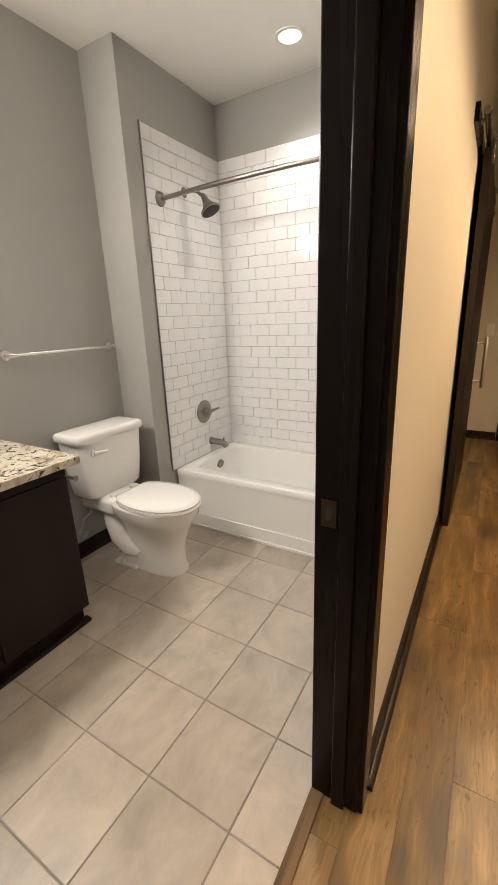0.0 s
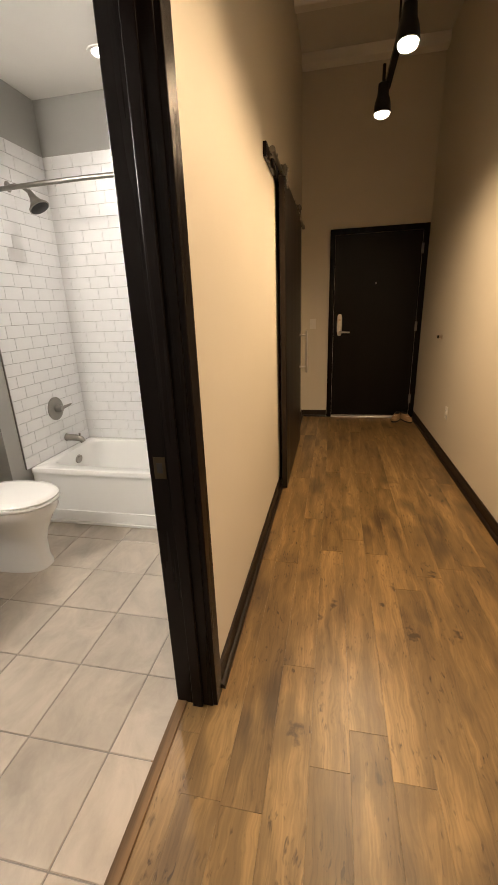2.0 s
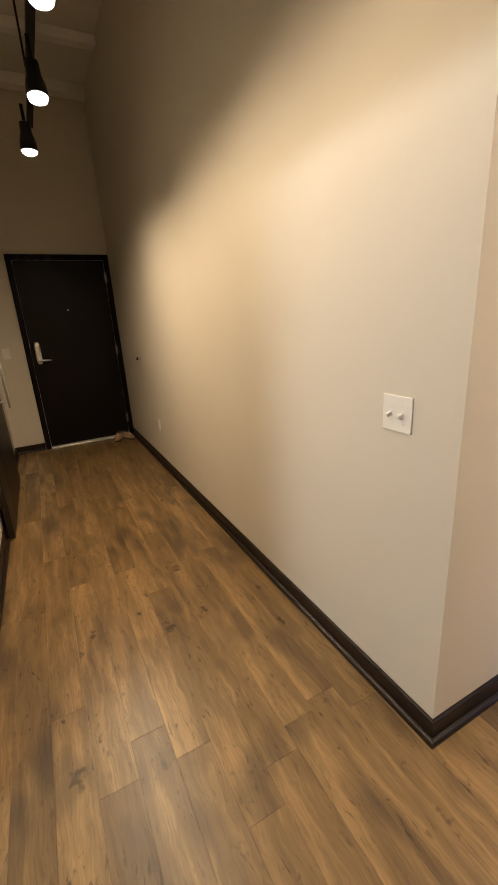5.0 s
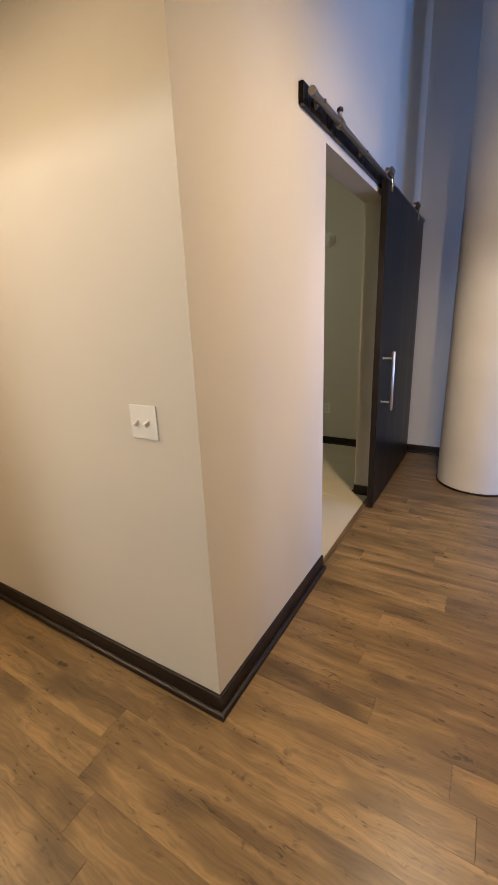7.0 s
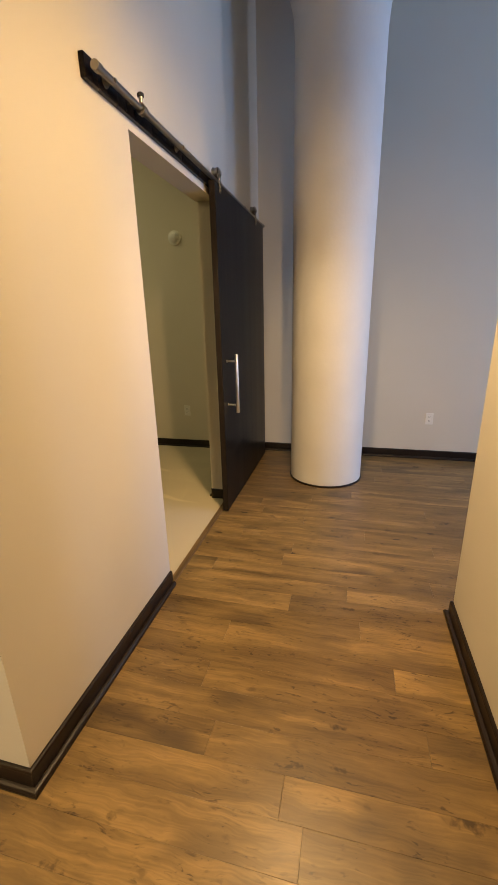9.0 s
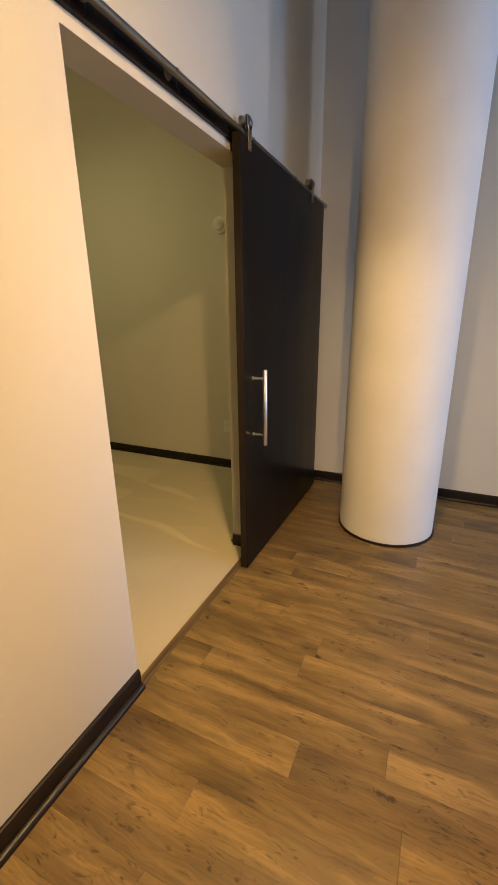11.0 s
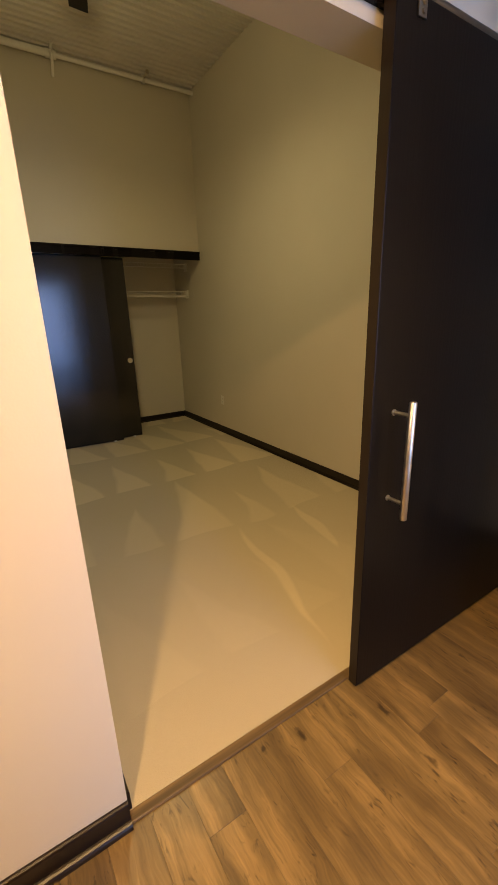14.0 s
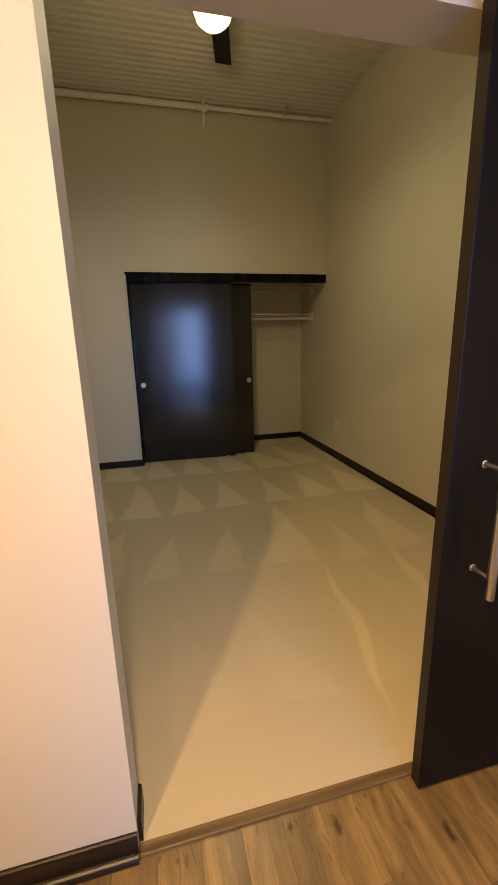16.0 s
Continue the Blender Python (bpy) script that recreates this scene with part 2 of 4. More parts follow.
def carpet_pile():
    """Beige cut pile with the wedges that a vacuum cleaner leaves."""
    m = bpy.data.materials.new("carpet_pile")
    m.use_nodes = True
    nt = m.node_tree
    n, l = nt.nodes, nt.links
    b = n["Principled BSDF"]
    b.inputs["Roughness"].default_value = 0.95
    b.inputs["Sheen Weight"].default_value = 0.25
    tc = n.new("ShaderNodeTexCoord")
    wob = n.new("ShaderNodeTexNoise")
    wob.inputs["Scale"].default_value = 1.2
    l.new(tc.outputs["Object"], wob.inputs["Vector"])
    add = n.new("ShaderNodeVectorMath")
    add.operation = "MULTIPLY_ADD"
    l.new(wob.outputs["Color"], add.inputs[0])
    add.inputs[1].default_value = (0.20, 0.27, 0)
    l.new(tc.outputs["Object"], add.inputs[2])
    sep = n.new("ShaderNodeSeparateXYZ")
    l.new(add.outputs[0], sep.inputs[0])
    x, y = sep.outputs["X"], sep.outputs["Y"]
    row = math_node(nt, "DIVIDE", math_node(nt, "ADD", y, 0.25), 1.05)
    v = math_node(nt, "FRACT", row)
    order = math_node(nt, "FLOOR", row)
    lean = math_node(nt, "MULTIPLY", math_node(nt, "SINE", math_node(nt, "MULTIPLY", order, 2.1)), 0.5)
    cell = math_node(nt, "ADD", math_node(nt, "DIVIDE", x, 0.43), math_node(nt, "ADD", math_node(nt, "MULTIPLY", order, 0.37), math_node(nt, "MULTIPLY", v, lean)))
    u = math_node(nt, "ABSOLUTE", math_node(nt, "SUBTRACT", math_node(nt, "FRACT", cell), 0.5))
    luck = n.new("ShaderNodeTexWhiteNoise")
    luck.noise_dimensions = "2D"
    pair = n.new("ShaderNodeCombineXYZ")
    l.new(math_node(nt, "FLOOR", cell), pair.inputs[0])
    l.new(order, pair.inputs[1])
    l.new(pair.outputs[0], luck.inputs["Vector"])
    reach = math_node(nt, "ADD", 0.45, math_node(nt, "MULTIPLY", luck.outputs["Value"], 0.55))
    wedge = math_node(nt, "SUBTRACT", math_node(nt, "MULTIPLY", math_node(nt, "SUBTRACT", reach, v), 0.52), u)
    edge = n.new("ShaderNodeMapRange")
    edge.inputs["From Min"].default_value, edge.inputs["From Max"].default_value = -0.04, 0.045
    edge.inputs["To Min"].default_value, edge.inputs["To Max"].default_value = 0.90, 1.16
    l.new(wedge, edge.inputs["Value"])
    pile = n.new("ShaderNodeTexNoise")
    pile.inputs["Scale"].default_value, pile.inputs["Detail"].default_value = 330, 2
    l.new(tc.outputs["Object"], pile.inputs["Vector"])
    speck = n.new("ShaderNodeMapRange")
    speck.inputs["To Min"].default_value, speck.inputs["To Max"].default_value = 0.86, 1.14
    l.new(pile.outputs["Fac"], speck.inputs["Value"])
    sc = n.new("ShaderNodeVectorMath")
    sc.operation = "SCALE"
    sc.inputs[0].default_value = (0.495, 0.428, 0.300)
    # the rows of wedges fade out towards the doorway
    fade = n.new("ShaderNodeMapRange")
    fade.inputs["From Min"].default_value, fade.inputs["From Max"].default_value = 1.5, 2.6
    l.new(y, fade.inputs["Value"])
    mark = math_node(nt, "MULTIPLY", math_node(nt, "SUBTRACT", edge.outputs[0], 1.0), math_node(nt, "ADD", math_node(nt, "MULTIPLY", fade.outputs[0], 0.82), 0.18))

    def stroke(x0, lean, y0, long, wide):
        """A crescent where the cleaner turned."""
        s = n.new("ShaderNodeMapRange")
        s.inputs["From Min"].default_value, s.inputs["From Max"].default_value = y0, y0 + long
        l.new(y, s.inputs["Value"])
        width = math_node(nt, "MULTIPLY", math_node(nt, "SINE", math_node(nt, "MULTIPLY", s.outputs[0], math.pi)), wide)
        bow = math_node(nt, "ADD", x0, math_node(nt, "MULTIPLY", math_node(nt, "POWER", s.outputs[0], 0.7), lean))
        d = math_node(nt, "ABSOLUTE", math_node(nt, "SUBTRACT", x, bow))
        e = n.new("ShaderNodeMapRange")
        e.inputs["From Min"].default_value, e.inputs["From Max"].default_value = -0.01, 0.012
        e.inputs["To Max"].default_value = 0.20
        l.new(math_node(nt, "SUBTRACT", width, d), e.inputs["Value"])
        return math_node(nt, "MULTIPLY", e.outputs[0], math_node(nt, "MINIMUM", math_node(nt, "MULTIPLY", width, 60.0), 1.0))

    for one in ((3.30, 0.26, 0.60, 1.25, 0.035), (3.88, 0.20, 1.15, 0.75, 0.045)):
        mark = math_node(nt, "ADD", mark, stroke(*one))
    l.new(math_node(nt, "MULTIPLY", math_node(nt, "ADD", mark, 1.0), speck.outputs[0]), sc.inputs["Scale"])
    l.new(sc.outputs[0], b.inputs["Base Color"])
    bp = n.new("ShaderNodeBump")
    bp.inputs["Strength"].default_value, bp.inputs["Distance"].default_value = 0.22, 0.006
    l.new(pile.outputs["Fac"], bp.inputs["Height"])
    l.new(bp.outputs[0], b.inputs["Normal"])
    return m


def granite():
    """Cream granite with dark and rust-coloured grains."""
    m = material("granite", (0.56, 0.51, 0.41), rough=0.15, scale=9, spread=0.1, grain=120, bump=0.0)
    nt = m.node_tree
    n, l = nt.nodes, nt.links
    b = n["Principled BSDF"]
    tc = [x for x in n if x.type == "TEX_COORD"][0]
    old = b.inputs["Base Color"].links[0].from_socket
    for size, lo, hi, colour, squash in ((9, 0.50, 0.64, (0.30, 0.245, 0.17, 1), 1), (24, 0.57, 0.64, (0.045, 0.038, 0.032, 1), 1), (80, 0.60, 0.68, (0.22, 0.15, 0.09, 1), 1)):
        t = n.new("ShaderNodeTexNoise")
        t.inputs["Scale"].default_value, t.inputs["Detail"].default_value, t.inputs["Distortion"].default_value = size, 4, 1.5
        l.new(tc.outputs["Object"], t.inputs["Vector"])
        r = n.new("ShaderNodeMapRange")
        r.inputs["From Min"].default_value, r.inputs["From Max"].default_value = lo, hi
        l.new(t.outputs["Fac"], r.inputs["Value"])
        mix = n.new("ShaderNodeMix")
        mix.data_type = "RGBA"
        l.new(r.outputs[0], mix.inputs["Factor"])
        l.new(old, mix.inputs[6])
        mix.inputs[7].default_value = colour
        old = mix.outputs[2]
    l.new(old, b.inputs["Base Color"])
    return m


def dark_wood(name, colour, rough, axis, spread=0.18):
    """Espresso-stained veneer, grain along one axis."""
    m = material(name, colour, rough=rough, scale=2.5 if spread < 0.3 else 12, spread=spread, grain=30, bump=0.08)
    m.node_tree.nodes["Principled BSDF"].inputs["Specular IOR Level"].default_value = {"espresso_closet": 0.75, "espresso_trim": 0.12, "espresso_base": 0.34, "espresso_base_across": 0.34, "espresso_door": 0.15}.get(name, 0.22)
    nt = m.node_tree
    n, l = nt.nodes, nt.links
    tc = [x for x in n if x.type == "TEX_COORD"][0]
    mp = n.new("ShaderNodeMapping")
    mp.inputs["Scale"].default_value = tuple(0.12 if i == axis else 3.0 for i in range(3))
    l.new(tc.outputs["Object"], mp.inputs["Vector"])
    for x in n:
        if x.type == "TEX_NOISE":
            l.new(mp.outputs[0], x.inputs["Vector"])
    return m


M_WALL = material("greige_wall_paint", (0.612, 0.567, 0.478), rough=0.62, scale=1.2, spread=0.025, grain=180, bump=0.06)
M_BATHWALL = material("grey_wall_paint", (0.365, 0.358, 0.335), rough=0.5, scale=1.2, spread=0.03, grain=180, bump=0.05)
M_WHITE = material("white_paint", (0.76, 0.74, 0.70), rough=0.6, scale=2, spread=0.03, grain=120, bump=0.06)
M_DECK = material("painted_deck", (0.62, 0.60, 0.55), rough=0.6, scale=2, spread=0.06, grain=60, bump=0.1)
M_COLUMN = material("painted_concrete", (0.70, 0.66, 0.60), rough=0.65, scale=3, spread=0.04, grain=40, bump=0.25)
M_TRIM = dark_wood("espresso_trim", (0.006, 0.004, 0.0035), 0.26, 2)
M_BASE = dark_wood("espresso_base", (0.013, 0.0075, 0.005), 0.36, 1)
M_BASEX = dark_wood("espresso_base_across", (0.013, 0.0075, 0.005), 0.36, 0)
M_DOOR = dark_wood("espresso_door", (0.006, 0.0045, 0.004), 0.33, 2)
M_CLOSET = dark_wood("espresso_closet", (0.005, 0.004, 0.005), 0.165, 2)
M_EDGE = dark_wood("espresso_edge", (0.019, 0.013, 0.009), 0.45, 2)
M_VANITY = dark_wood("espresso_cabinet", (0.014, 0.008, 0.006), 0.38, 2)
M_BLACK = material("black_steel", (0.012, 0.011, 0.011), rough=0.4, metal=0.6, spread=0.1)
M_NICKEL = material("brushed_nickel", (0.28, 0.262, 0.236), rough=0.30, metal=1.0, scale=30, spread=0.05, grain=300, bump=0.03)
M_STEEL = material("satin_steel", (0.70, 0.68, 0.65), rough=0.30, metal=1.0, scale=30, spread=0.04, grain=300, bump=0.02)
M_BRASS = material("satin_bronze_nickel", (0.58, 0.52, 0.42), rough=0.35, metal=1.0, scale=30, spread=0.15, grain=200, bump=0.05)
M_CHROME = material("polished_nickel", (0.72, 0.71, 0.69), rough=0.24, metal=1.0, scale=30, spread=0.04, grain=300, bump=0.01)
M_PORCELAIN = material("white_porcelain", (0.80, 0.785, 0.75), rough=0.08, scale=2, spread=0.01, grain=20, bump=0.005)
M_TUB = material("white_enamel", (0.80, 0.79, 0.76), rough=0.14, scale=2, spread=0.015, grain=20, bump=0.005)
M_PLASTIC = material("white_plastic", (0.74, 0.72, 0.67), rough=0.35, spread=0.02, bump=0.01)
M_SUBWAY = material("white_glazed_tile", (0.79, 0.785, 0.785), rough=0.07, scale=9, spread=0.02, grain=14, bump=0.05)
M_GROUT = material("grey_grout", (0.36, 0.345, 0.32), rough=0.9, scale=8, spread=0.12, grain=200, bump=0.3)
M_GROUTF = material("floor_grout", (0.27, 0.25, 0.225), rough=0.9, scale=8, spread=0.12, grain=200, bump=0.3)
M_GAP = material("plank_core", (0.035, 0.02, 0.01), rough=0.8)
M_STRIP = dark_wood("oak_strip", (0.15, 0.092, 0.045), 0.4, 1, 0.5)
M_STRIPX = dark_wood("oak_strip_across", (0.17, 0.108, 0.053), 0.4, 0, 0.5)
M_PLANK, M_TILE, M_CARPET, M_GRANITE = wood_floor(), stone_tile(), carpet_pile(), granite()
M_BRONZE = material("aged_bronze", (0.075, 0.058, 0.036), rough=0.4, metal=1.0, spread=0.2)
# near-black colour in place of the shade inside small holes
M_HOLE_SHADE = material("hole_shade", (0.02, 0.02, 0.02), rough=0.6)
M_RUBBER = material("dark_rubber", (0.02, 0.02, 0.02), rough=0.7)
M_LEATHER = material("tan_suede", (0.33, 0.22, 0.12), rough=0.8, scale=20, spread=0.2)
M_LENS = material("lit_lens", (1.0, 0.86, 0.62), emit=9)
M_DOWN = material("lit_downlight", (1.0, 0.94, 0.84), emit=9)
M_GLOBE = material("lit_opal_glass", (1.0, 0.86, 0.58), emit=6)
M_SHADE = material("lit_vanity_glass", (1.0, 0.90, 0.74), emit=6)


# ---- building blocks ----
def part(name, bm, mat, parent=None, label=""):
    """One bmesh as ONE mesh object, a part of the thing given."""
    me = bpy.data.meshes.new(name)
    bm.normal_update()
    bm.to_mesh(me)
    bm.free()
    for p in me.polygons:
        p.use_smooth = False
    me.materials.append(mat)
    ob = new(name, me)
    if parent is not None:
        ob.parent = parent
    if label:
        tagged(ob, label)
    return ob


def smooth(ob, angle=40):
    me = ob.data
    for p in me.polygons:
        p.use_smooth = True
    me.set_sharp_from_angle(angle=radians(angle))
    return ob


def thing(name, label, category, place=(0, 0, 0), group="", kind="", turn=0.0):
    ob = new(name)
    ob.empty_display_size = 0.1
    ob.matrix_world = pose(*place, 0, 0, turn)
    return tagged(ob, label, category, group, kind)


def add_box(bm, lo, hi, bevel=0.0, segments=2):
    """A box between two corners, its edges rounded by bevel."""
    r = bmesh.ops.create_cube(bm, size=1.0)
    vs = r["verts"]
    for v in vs:
        v.co = Vector([lo[i] + (v.co[i] + 0.5) * (hi[i] - lo[i]) for i in range(3)])
    if bevel:
        edges = list({e for v in vs for e in v.link_edges})
        bmesh.ops.bevel(bm, geom=edges, offset=bevel, segments=segments, affect="EDGES", profile=0.5)
    return bm


def box(lo, hi, bevel=0.0, segments=2):
    return add_box(bmesh.new(), lo, hi, bevel, segments)


def add_tube(bm, points, radius, sides=14, caps=True):
    """A round bar along points; radius may be one number or one for each point."""
    pts = [Vector(p) for p in points]
    radii = [radius] * len(pts) if isinstance(radius, (int, float)) else radius
    rings = []
    side = None
    for i, p in enumerate(pts):
        d = (pts[min(i + 1, len(pts) - 1)] - pts[max(i - 1, 0)]).normalized()
        if side is None:
            side = d.orthogonal().normalized()
        side = (side - d * side.dot(d)).normalized()
        up = d.cross(side)
        rings.append([bm.verts.new(p + (side * math.cos(a) + up * math.sin(a)) * radii[i]) for a in [2 * math.pi * k / sides for k in range(sides)]])
    for a, b in zip(rings, rings[1:]):
        for k in range(sides):
            bm.faces.new((a[k], a[(k + 1) % sides], b[(k + 1) % sides], b[k]))
    if caps:
        bm.faces.new(list(reversed(rings[0])))
        bm.faces.new(rings[-1])
    return bm


def tube(points, radius, sides=14):
    return add_tube(bmesh.new(), points, radius, sides)


def rings_mesh(rings, caps=(True, True)):
    """A skin over rings of points, all of one count."""
    bm = bmesh.new()
    vs = [[bm.verts.new(p) for p in ring] for ring in rings]
    k = len(vs[0])
    for a, b in zip(vs, vs[1:]):
        for i in range(k):
            bm.faces.new((a[i], a[(i + 1) % k], b[(i + 1) % k], b[i]))
    if caps[0]:
        bm.faces.new(list(reversed(vs[0])))
    if caps[1]:
        bm.faces.new(vs[-1])
    bmesh.ops.recalc_face_normals(bm, faces=bm.faces)
    return bm


def oval(cx, cy, z, rx, ry, n=36, power=2.0, back=None):
    """A ring: an ellipse, squarer with a higher power."""
    out = []
    for k in range(n):
        a = 2 * math.pi * k / n
        c, s = math.cos(a), math.sin(a)
        x = math.copysign(abs(c) ** (2 / power), c) * rx
        y = math.copysign(abs(s) ** (2 / power), s) * ry
        if back is not None and x < -back:
            x = -back
        out.append((cx + x, cy + y, z))
    return out


def lathe(profile, sides=28, caps=True):
    """A turned shape round z: pairs of radius and height."""
    return rings_mesh([[(r * math.cos(2 * math.pi * k / sides), r * math.sin(2 * math.pi * k / sides), z) for k in range(sides)] for r, z in profile], (caps, caps))


def turned(bm, m):
    bmesh.ops.transform(bm, matrix=m, verts=bm.verts)
    return bm


def structure(name, bm, mat, label, category):
    return tagged(part(name, bm, mat), label, category, kind="structure")


# ---- the large structure ----
CEIL = 3.90                      # bedroom and corridor
HALL_CEIL = 3.82
HW, HE = -0.20, 1.215            # hall: faces of its west and east walls
HN = 5.08                        # entry wall
AY0, AY1 = 0.332, 0.465          # bedroom wall with the sliding door
OP0, OP1, OPZ = 2.263, 3.370, 2.148
FAR = 4.682                       # far wall of the living room
BE = 4.630                        # bedroom's east wall
CLY = 4.36                       # closet front
BX0, BX1, BXW = -2.08, -0.33, -1.82   # bathroom: west wall, hall side, wet wall
BY0, BY1, BZ = -0.35, 2.74, 2.76
DY0, DY1, DZ = -0.10, 0.872, 2.10      # bathroom door opening
W2, W2X = -1.12, 2.314            # partition across the corridor: its face and its outer corner
CLX, CLB = 2.25, 5.175            # closet: its west side and its back wall
CLH = 2.228                      # top of the closet header
SOUTH = -5.0


def wall(name, boxes, mat, label, category="wall"):
    bm = bmesh.new()
    for lo, hi in boxes:
        add_box(bm, lo, hi)
    return structure(name, bm, mat, label, category)


wall("wall_hall_west", [((BX1, W2, 0), (HW, DY0, CEIL)), ((BX1, DY0, DZ), (HW, DY1, CEIL)), ((BX1, DY1, 0), (HW, HN, CEIL))], M_WALL, "greige painted hall wall beside the bathroom doorway")
wall("wall_entry", [((BX1, HN, 0), (HE + 0.12, HN + 0.14, CEIL))], M_WALL, "greige painted wall around the dark entry door")
wall("wall_hall_east", [((HE, AY1, 0), (HE + 0.12, HN, CEIL))], M_WALL, "plain greige painted hall wall lit from above")
wall("wall_bedroom", [((HE, AY0, 0), (OP0, AY1, CEIL)), ((OP0, AY0, OPZ), (OP1, AY1, CEIL)), ((OP1, AY0, 0), (FAR, AY1, CEIL))], M_WALL, "greige wall with a wide cased opening to the bedroom")
wall("wall_bedroom_east", [((BE, AY1, 0), (FAR, CLB + 0.14, CEIL))], M_WALL, "greige painted bedroom side wall")
wall("wall_closet", [((HE + 0.12, CLY, 0), (CLX, CLY + 0.12, CEIL)), ((CLX, CLY, CLH), (BE, CLY + 0.12, CEIL))], M_WALL, "greige painted wall above and beside the closet")
wall("wall_closet_back", [((CLX - 0.15, CLB, 0), (BE, CLB + 0.14, 2.6)), ((CLX - 0.15, CLY + 0.12, 0), (CLX - 0.03, CLB, 2.6)), ((CLX - 0.15, CLY + 0.12, 2.45), (BE, CLB, 2.6))], M_WALL, "greige painted inside of the closet")
wall("wall_far", [((FAR, SOUTH, 0), (FAR + 0.15, AY1 + 0.5, CEIL))], M_WALL, "pale greige living room wall beside the column")
wall("wall_corridor", [((BX1, W2 - 0.13, 0), (W2X, W2, CEIL)), ((W2X - 0.13, SOUTH, 0), (W2X, W2 - 0.13, CEIL))], M_WALL, "greige partition that ends in an outer corner")
wall("wall_south", [((W2X - 0.13, SOUTH - 0.2, 0), (2.38, SOUTH, CEIL)), ((3.36, SOUTH - 0.2, 0), (4.11, SOUTH, CEIL)), ((4.62, SOUTH - 0.2, 0), (FAR + 0.15, SOUTH, CEIL)), ((2.38, SOUTH - 0.2, 0), (3.36, SOUTH, 0.12)), ((2.38, SOUTH - 0.2, 3.2), (3.36, SOUTH, CEIL)), ((4.11, SOUTH - 0.2, 0), (4.62, SOUTH, 0.6)), ((4.11, SOUTH - 0.2, 2.5), (4.62, SOUTH, CEIL))], M_WALL, "greige living room wall with two windows")
wall("wall_bath_west", [((BX0 - 0.12, BY0, 0), (BX0, BY1, BZ)), ((BX0, 1.86, 0), (BXW, BY1, BZ))], M_BATHWALL, "grey painted bathroom wall with a plumbing chase")
wall("wall_bath_north", [((BXW, BY1, 0), (BX1, BY1 + 0.12, BZ))], M_BATHWALL, "grey painted wall above the white tiles")
wall("wall_bath_south", [((BX0, BY0 - 0.12, 0), (BX1, BY0, BZ))], M_BATHWALL, "grey painted bathroom end wall")
wall("wall_bath_lining", [((BX1 - 0.012, BY0, 0), (BX1, DY0, BZ)), ((BX1 - 0.012, DY0, DZ), (BX1, DY1, BZ)), ((BX1 - 0.012, DY1, 0), (BX1, BY1, BZ))], M_BATHWALL, "grey painted inner side of the doorway wall")
wall("ceiling_bathroom", [((BX0 - 0.12, BY0 - 0.12, BZ), (BX1, BY1 + 0.12, BZ + 0.1))], M_WHITE, "flat white bathroom ceiling", "ceiling")


def corrugated(name, x0, x1, y0, y1, z, pitch, depth, label):
    """A ribbed metal deck; its ribs run along x."""
    bm = bmesh.new()
    prof, y = [], y0
    while y < y1:
        prof += [(y, z), (y + pitch * 0.4, z), (y + pitch * 0.5, z + depth), (y + pitch * 0.9, z + depth)]
        y += pitch
    prof += [(y1 + pitch, z), (y1 + pitch, z + 0.2), (y0, z + 0.2)]
    a = [bm.verts.new((x0, p[0], p[1])) for p in prof]
    b = [bm.verts.new((x1, p[0], p[1])) for p in prof]
    for i in range(len(prof)):
        j = (i + 1) % len(prof)
        bm.faces.new((a[i], a[j], b[j], b[i]))
    bm.faces.new(a)
    bm.faces.new(b)
    bmesh.ops.recalc_face_normals(bm, faces=bm.faces)
    return structure(name, bm, M_DECK, label, "ceiling")


corrugated("ceiling_bedroom", HE + 0.06, FAR, AY0 + 0.06, CLB + 0.14, CEIL - 0.02, 0.076, 0.018, "ribbed metal deck ceiling painted greige")
wall("ceiling_hall", [((BX1, AY0, HALL_CEIL), (HE + 0.06, HN + 0.14, CEIL + 0.12)), ((BX1, W2 - 0.13, CEIL), (HE + 0.06, AY0, CEIL + 0.12)), ((HE + 0.06, W2 - 0.13, CEIL), (FAR + 0.15, AY0 + 0.06, CEIL + 0.12)), ((W2X - 0.13, SOUTH - 0.2, CEIL), (FAR + 0.15, W2 - 0.13, CEIL + 0.12))], M_DECK, "high painted deck ceiling over the hall", "ceiling")

# floors
floor = structure("floor", box((BX1 + 0.02, SOUTH, -0.06), (FAR, AY0, -0.012)), M_GAP, "warm brown oak-look plank floor with knots", "floor")
floor_hall = part("underlay", box((BX1 + 0.02, AY0, -0.06), (HE, HN, -0.012)), M_GAP, floor)
bath_floor = structure("floor_bathroom", box((BX0, BY0, -0.06), (BX1 + 0.02, BY1, -0.002)), M_GROUTF, "grey-beige square porcelain floor tiles with grout", "floor")
carpet = structure("carpet", box((HE + 0.12, AY1, -0.04), (BE, CLB, 0.008)), M_CARPET, "beige cut-pile carpet with vacuum marks", "carpet")
part("doorway_strip", box((OP0 + 0.001, AY0 + 0.020, -0.04), (OP1 - 0.001, AY1, 0.008)), M_CARPET, carpet)
structure("threshold_bathroom", box((BX1 - 0.005, DY0 + 0.01, -0.004), (BX1 + 0.035, DY1 - 0.012, 0.007), 0.004), M_STRIP, "brown wooden strip between tiles and planks", "threshold")
structure("threshold_bedroom", box((OP0 + 0.001, AY0 - 0.016, -0.011), (OP1 - 0.001, AY0 + 0.0195, 0.010), 0.004), M_STRIPX, "brown wooden strip between planks and carpet", "threshold")


